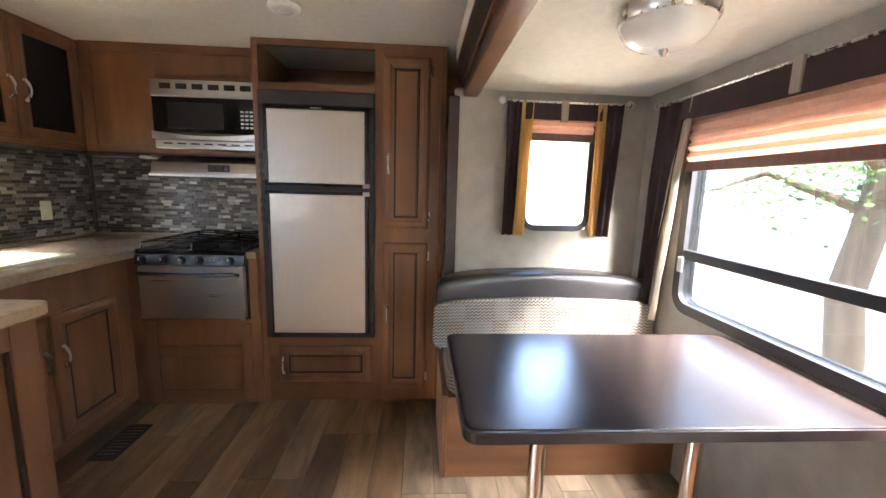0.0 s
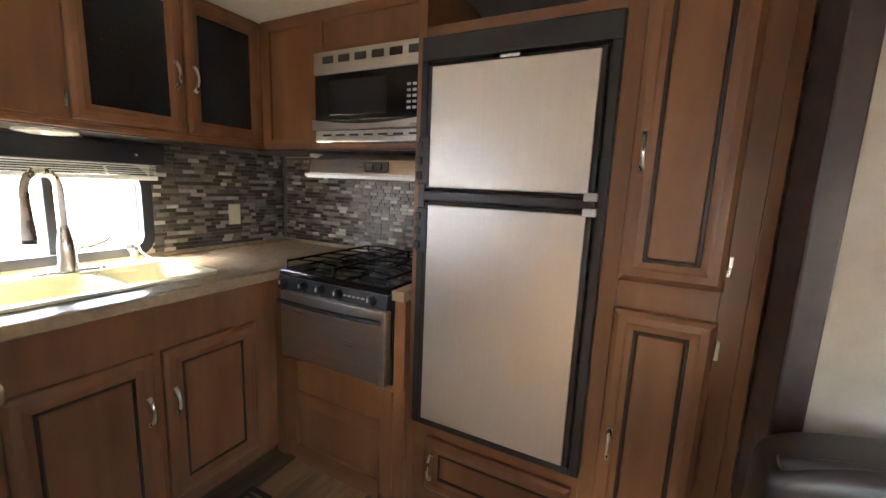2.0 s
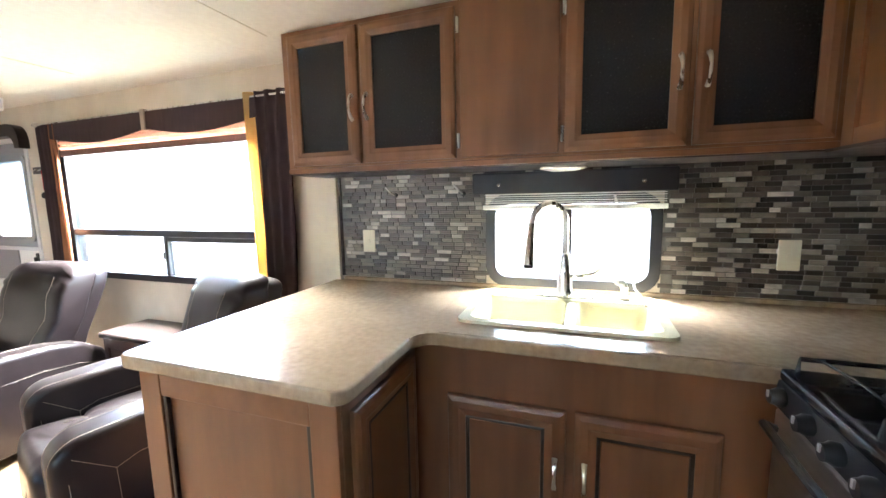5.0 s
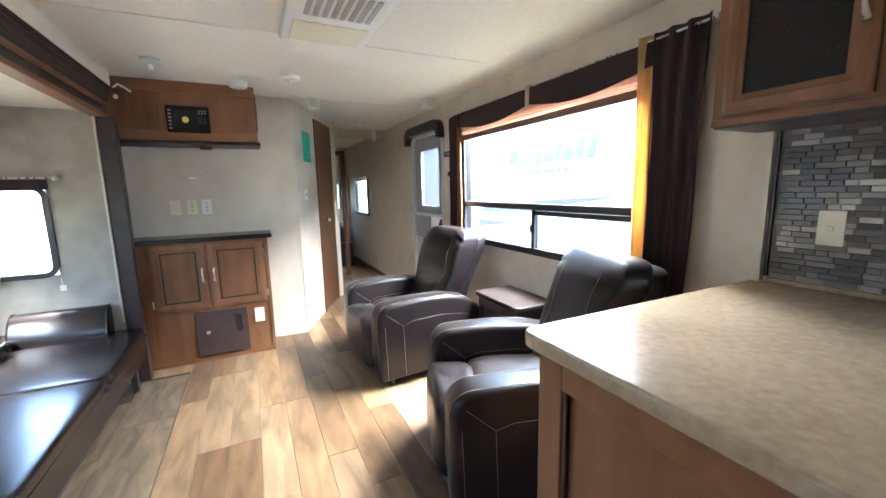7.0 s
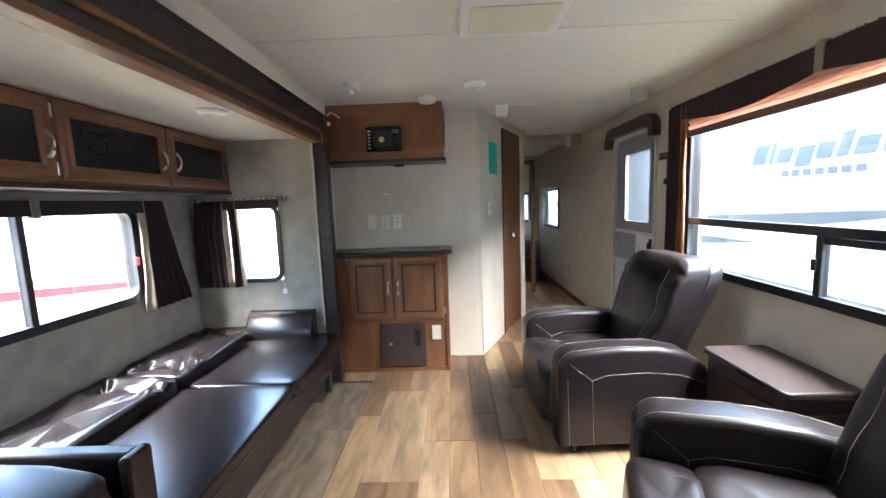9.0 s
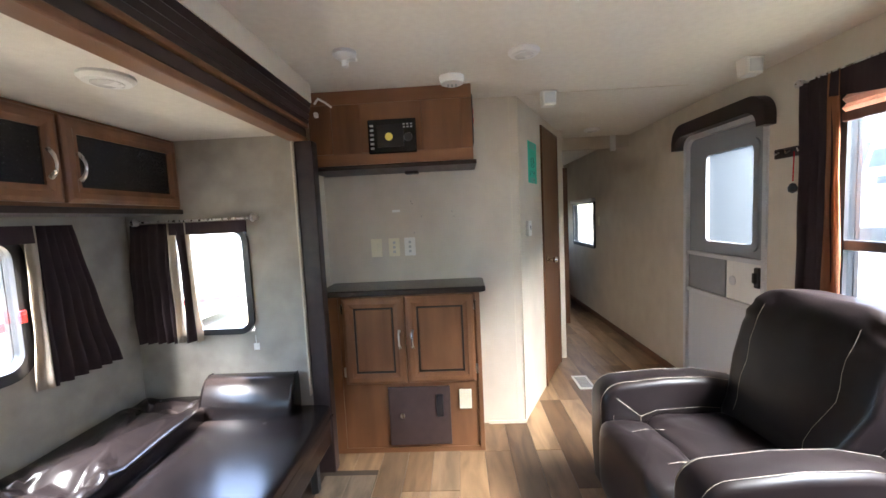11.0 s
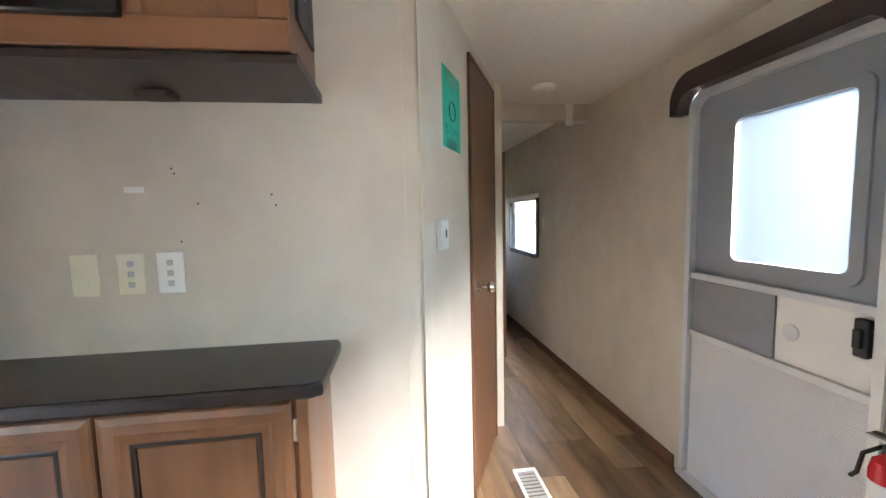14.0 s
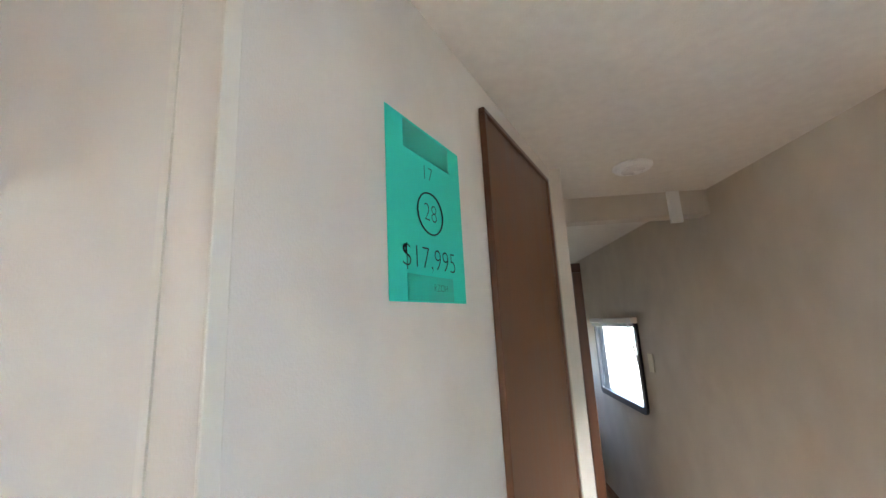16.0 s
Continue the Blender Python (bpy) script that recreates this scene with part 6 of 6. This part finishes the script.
READ = 1.0
writing("17", 0.333, 1.765, 0.035, nt)
writing("28", 0.338, 1.70, 0.042, nt)
writing("$17,995", 0.335, 1.625, 0.05, nt)
writing("RZOH", 0.36, 1.582, 0.016, nt, 0.0032)
cr = bmesh.new()
tube([tuple(A0 + AV * (0.338 + 0.038 * math.cos(radians(a))) + AN * 0.003 + Vector((0, 0, 1.70 + 0.034 * math.sin(radians(a))))) for a in range(0, 375, 15)], 0.0013, 5, cr)
part("ink_circle", cr, INK, nt)

vent = thing("floor_register", (-1.345, -2.92, 0), "white-rimmed floor register in the hall", "vent")
part("frame", ring(rrect(-1.405, -1.285, -3.03, -2.79, 0.006), rrect(-1.39, -1.30, -3.01, -2.81, 0.004), "z", 0.0, 0.007), WHITE, vent)
for k in range(8):
    part("louvre", box(-1.39, -1.30, -3.005 + 0.025 * k, -2.993 + 0.025 * k, 0.0008, 0.005), GALV, vent)
wall_plate("light_switch", "+x", LW, -4.68, 1.215, IVORY, "ivory switch plate in the hall", 1)
jb = thing("door_3", (-1.45, -4.6, 0), "dark brown bedroom door frame at the hall's end", "door", kind="structure")
part("jamb", box(-1.72, -1.665, -4.66, -4.58, 0.0, 1.80, 0.004), WOOD_DOOR, jb)
part("jamb", box(-1.42, -1.366, -4.66, -4.58, 0.0, 1.80, 0.004), WOOD_DOOR, jb)
part("header", box(-1.72, -1.366, -4.66, -4.58, 1.801, 1.86, 0.004), WOOD_DOOR, jb)
bed = thing("bed", (-1.2, -5.8, 0), "bed with black cover in the far bedroom", "bed")
part("base", box(-1.93, -0.2, HY + 0.02, -5.30, 0.0, 0.40, 0.01), VINYL, bed)
part("mattress", cushion(-1.95, -0.2, HY + 0.02, -5.27, 0.40, 0.70, 0.2, 20), VINYL, bed, "black bed cover", smooth="all")


# ---- outdoors ----
structure("ground", box(-400, 400, -400, 400, -1.0, -0.85), GRASS, "dry grassy yard with leaf litter", "ground")


def trailer(name, x, y0, y1, face, skin, label):
    t = thing(name, (x, (y0 + y1) / 2, -0.85), label, "trailer")
    a, b_ = (x - 2.4, x) if face == "+x" else (x, x + 2.4)
    part("body", box(a, b_, y0, y1, -0.45, 2.75, 0.08, 3), skin, t)
    part("roof_rail", box(*fb(face, x, y0 + 0.1, y1 - 0.1, 0.0, 0.02, 2.60, 2.66)), ALU, t)
    part("skirt", box(a + 0.06, b_ - 0.06, y0 + 0.1, y1 - 0.1, -0.62, -0.451), GALV, t)
    for k in (-0.45, 0.45):
        yc = (y0 + y1) / 2 + k
        part("wheel", lathe([(0.0, -0.1), (0.30, -0.1), (0.33, -0.05), (0.33, 0.05), (0.30, 0.1), (0, 0.1)], (x - 0.15 if face == "+x" else x + 0.15, yc, -0.52), "x", 24), BLACK, t, smooth=True)
    return t


def decal(t, face, plane, poly, material, name="decal"):
    """A flat graphic stuck on a trailer's side; poly in (y, z)."""
    s = 1 if face == "+x" else -1
    part(name, prism(poly, "x", plane + s * 0.001, plane + s * 0.006), material, t)


TW = trailer("travel_trailer", -4.4, -9.0, 2.4, "+x", TRAILER, "white travel trailer with slate graphics parked alongside")
# brand lettering stands as slanted bars
u = -4.25
for k, (w, h) in enumerate(((0.22, 0.24), (0.06, 0.25), (0.20, 0.17), (0.20, 0.22), (0.18, 0.17), (0.12, 0.24), (0.20, 0.17), (0.13, 0.28), (0.15, 0.30))):
    z = 1.63 if k != 3 else 1.57
    decal(TW, "+x", -4.4, [(u, z), (u + w, z), (u + w + h * 0.3, z + h), (u + h * 0.3, z + h)], DECAL, "brand_bar")
    u += w + 0.05
u = -3.78
for k in range(7):
    decal(TW, "+x", -4.4, [(u, 1.47), (u + 0.10, 1.47), (u + 0.10, 1.545), (u, 1.545)], DECAL, "brand_bar")
    u += 0.142
decal(TW, "+x", -4.4, [(-5.06, 0.83), (-3.6, 0.90), (-1.78, 1.165), (-3.0, 1.10), (-5.06, 0.99)], DECAL)
decal(TW, "+x", -4.4, [(-5.2, 0.55), (-3.96, 0.69), (-5.2, 0.68)], DECAL)
decal(TW, "+x", -4.4, [(-5.36, -0.4), (-5.26, -0.4), (-5.26, 2.6), (-5.36, 2.6)], GALV)
hr = part("grab_handle", tube([(-4.38, -5.2, 0.95), (-4.25, -5.15, 0.9), (-4.2, -4.9, 0.55), (-4.2, -4.8, 0.1)], 0.025, 8), WHITE, TW, smooth=True)

TE = trailer("travel_trailer", 5.2, -10.0, -0.2, "-x", TRAILER_B, "ivory travel trailer with a red stripe parked alongside")
decal(TE, "-x", 5.2, [(-9.5, -0.44), (-0.6, 0.66), (-0.6, 0.80), (-9.5, -0.34)], DECAL_R)
decal(TE, "-x", 5.2, [(-9.5, -0.2), (-3.0, 0.55), (-3.0, 0.60), (-9.5, -0.12)], DECAL)
part("window_glass", box(5.186, 5.1995, -5.6, -4.7, 1.3, 1.85, 0.004), surf("trailer_glass", (0.16, 0.18, 0.20), (0.22, 0.24, 0.26), (3, 3, 3), 0.1, bump=0), TE)
ts = trailer("travel_trailer", -0.6, -16.0, -8.6, "+x", TRAILER_B, "ivory travel trailer standing behind")


def tree(at, h, seed, label):
    rnd = random.Random(seed)
    t = thing("tree", at, label, "tree")
    ax, ay, az = at
    tr = [(ax, ay, az - 0.1), (ax + 0.03, ay, az + 0.7), (ax - 0.02, ay + 0.05, az + 1.3), (ax + 0.06, ay + 0.02, az + 1.9), (ax + 0.1, ay, az + h * 0.8)]
    part("trunk", tube(tr, [0.17, 0.145, 0.135, 0.125, 0.05], 12), BARK, t, smooth=True)
    tips = []
    for k in range(9):
        a = k * 2.4 + rnd.uniform(-0.3, 0.3)
        b0 = Vector((ax + 0.05, ay + 0.02, az + 1.92 + 0.12 * k))
        ln = rnd.uniform(1.0, 1.8)
        p1 = b0 + Vector((math.cos(a) * ln * 0.5, math.sin(a) * ln * 0.5, 0.35))
        p2 = b0 + Vector((math.cos(a) * ln, math.sin(a) * ln, rnd.uniform(0.0, 0.7)))
        part("limb", tube([b0, p1, p2], [0.055, 0.034, 0.012], 8), BARK, t, smooth=True)
        tips += [p1, p2, (p1 + p2) / 2, b0.lerp(p1, 0.6)]
    vs, fs = [], []
    for p in tips:
        for _ in range(150):
            c = p + Vector((rnd.gauss(0, 0.26), rnd.gauss(0, 0.26), rnd.gauss(0.0, 0.20)))
            d = Vector((rnd.uniform(-1, 1), rnd.uniform(-1, 1), rnd.uniform(-0.8, 0.4))).normalized()
            s = d.orthogonal().normalized() * rnd.uniform(0.014, 0.028)
            ln = d * rnd.uniform(0.05, 0.09)
            i = len(vs)
            vs += [c, c + ln * 0.5 + s, c + ln, c + ln * 0.5 - s]
            fs.append((i, i + 1, i + 2, i + 3))
    me = bpy.data.meshes.new("crown")
    me.from_pydata([v - Vector(at) for v in vs], [], fs)
    me.materials.append(LEAF)
    cr_ = new("crown", me)
    cr_.parent = t
    tagged(cr_, "crown of small green leaves", kind="stuff")


tree((4.03, 3.24, -0.85), 3.8, 3, "leafy green tree with a pale brown trunk in the yard")
tree((-6.5, 4.8, -0.85), 4.0, 5, "leafy green tree behind the trailers")


def fence():
    f = thing("yard_fence", (5.2, 6, -0.85), "galvanised chain-link fence with posts and rails", "fence")
    for k in range(9):
        y = 0.72 + 1.5 * k
        part("post", tube([(5.2, y, -0.85), (5.2, y, 0.95)], 0.03, 8), GALV, f)
    part("rail", tube([(5.2, 0.5, 0.93), (5.2, 13, 0.93)], 0.02, 8), GALV, f)
    part("rail", tube([(5.2, 0.5, -0.2), (5.2, 13, -0.2)], 0.015, 8), GALV, f)
    bm = bmesh.new()
    for k in range(60):
        y = 0.5 + 0.2 * k
        tube([(5.2, y, -0.8), (5.2, y + 0.9, 0.93)], 0.003, 4, bm)
        tube([(5.2, y + 0.9, -0.8), (5.2, y, 0.93)], 0.003, 4, bm)
    tagged(part("mesh_wire", bm, GALV, f), kind="stuff")


fence()
wh = thing("white_shed", (12, 6, -0.85), "low white shed beyond the fence", "shed")
part("wall", box(11, 15, -2, 16, -0.85, 2.2), TRAILER, wh)
part("roof", prism([(10.8, 2.2), (15.2, 2.2), (13, 3.2)], "y", -2.3, 16.3), GALV, wh)


# ---- floor planks and splashback tiles ----
def block_mesh(name, w, l, h, material, axis):
    """A shallow block with chamfered upper edges, centred on its base."""
    c = 0.0012
    pts = []
    for dx, dy, z in ((0, 0, 0), (0, 0, h - c), (c, c, h)):
        for sx, sy in ((-1, -1), (1, -1), (1, 1), (-1, 1)):
            p = (sx * (w / 2 - dx), sy * (l / 2 - dy), z)
            pts.append(p if axis == "z" else ((p[2], p[0], p[1]) if axis == "x" else (p[0], -p[2], p[1])))
    fs = [(8, 9, 10, 11)]
    for r in (0, 4):
        for k in range(4):
            fs.append((r + k, r + (k + 1) % 4, r + 4 + (k + 1) % 4, r + 4 + k))
    me = bpy.data.meshes.new(name)
    me.from_pydata(pts, [], fs)
    me.materials.append(material)
    return me


def lay_planks(parent, material, x0, x1, y0, y1, z, h, width, seed):
    rnd = random.Random(seed)
    lens = (0.92, 0.60, 0.32)
    n = round((x1 - x0) / width)
    w = (x1 - x0) / n
    ms = [block_mesh("plank", w - 0.0015, l - 0.0015, h, material, "z") for l in lens]
    for i in range(n):
        y = y1
        first = True
        while y - lens[2] > y0:
            k = rnd.choice((0, 1, 2)) if first else 0
            while y - lens[k] < y0 and k < 2:
                k += 1
            first = False
            ob = new("plank", ms[k])
            ob.parent = parent
            ob.location = Vector((x0 + w * (i + 0.5), y - lens[k] / 2, z)) - origin(parent)
            y -= lens[k]


lay_planks(floor, PLANK, LW + 0.001, 0.365, HY + 0.01, KY - 0.005, -0.006, 0.006, 0.146, 11)
lay_planks(slide_floor, PLANK_G, 0.076, SX - 0.001, SY0 + 0.005, SY1 - 0.005, 0.006, 0.006, 0.146, 12)


def tiles(name, axis, u0, u1, z0, z1, hole, single, seed, label):
    rnd = random.Random(seed)
    plane = LW if axis == "x" else KY
    s = 1 if axis == "x" else -1
    if axis == "x":
        bk = box(plane + 0.0005, plane + 0.004, u0, hole[0], z0, z1)
        box(plane + 0.0005, plane + 0.004, hole[1], u1, z0, z1, 0, 1, bk)
        box(plane + 0.0005, plane + 0.004, hole[0], hole[1], hole[3], z1, 0, 1, bk)
    else:
        bk = box(u0, u1, plane - 0.004, plane - 0.0005, z0, z1)
    wall = structure(name, bk, GROUT, label, "splashback")
    rh = 0.0192
    ws = (0.034, 0.054, 0.078)
    ms = [block_mesh("tile", w - 0.0022, rh - 0.0022, 0.007, TILE, axis) for w in ws]
    vs, fs = [], []
    row = 0
    z = z0
    while z + rh <= z1 + 0.001:
        u = u0 + rnd.uniform(0, 0.03)
        while u + ws[0] < u1:
            k = rnd.choice((0, 1, 1, 2))
            while u + ws[k] > u1 and k:
                k -= 1
            c, cz = u + ws[k] / 2, z + rh / 2
            u += ws[k]
            if hole and hole[0] - 0.012 < c < hole[1] + 0.012 and hole[2] < cz < hole[3]:
                continue
            deep = rnd.uniform(-0.0012, 0.0012)
            at = Vector((plane + 0.003 + deep, c, cz)) if axis == "x" else Vector((c, plane - 0.003 + deep, cz))
            if single[0] < c < single[1]:
                ob = new("tile", ms[k])
                ob.parent = wall
                ob.location = at
            else:
                i = len(vs)
                vs += [at + v.co for v in ms[k].vertices]
                fs += [tuple(i + q for q in p.vertices) for p in ms[k].polygons]
        z += rh
        row += 1
    me = bpy.data.meshes.new("tile_field")
    me.from_pydata(vs, [], fs)
    me.materials.append(TILE_J)
    ob = new("tile_field", me)
    ob.parent = wall
    tagged(ob, "rest of the stone mosaic tiles", kind="stuff")


tiles("splashback_west", "x", 0.60, 2.872, 0.939, 1.457, (1.375, 2.105, 0.90, 1.357), (0.60, 1.12), 21, "grey and taupe stone mosaic splashback over the worktop")
tiles("splashback_north", "y", LW + 0.014, -0.79, 0.939, 1.452, None, (-2.1, -1.56), 22, "grey and taupe stone mosaic splashback behind the stove")
structure("trim", box(LW + 0.001, LW + 0.014, 0.588, 0.599, 0.94, 1.456), ESPRESSO, "dark end strip of the tiles", "trim")
structure("trim", box(LW + 0.002, LW + 0.03, 0.40, 0.586, 0.0, 1.48), TRIMW, "cream filler panel beside the kitchen", "trim")
structure("trim", box(LW + 0.001, LW + 0.016, 2.866, 2.888, 0.94, 1.456), GROUT, "dark corner joint of the tiles", "trim")
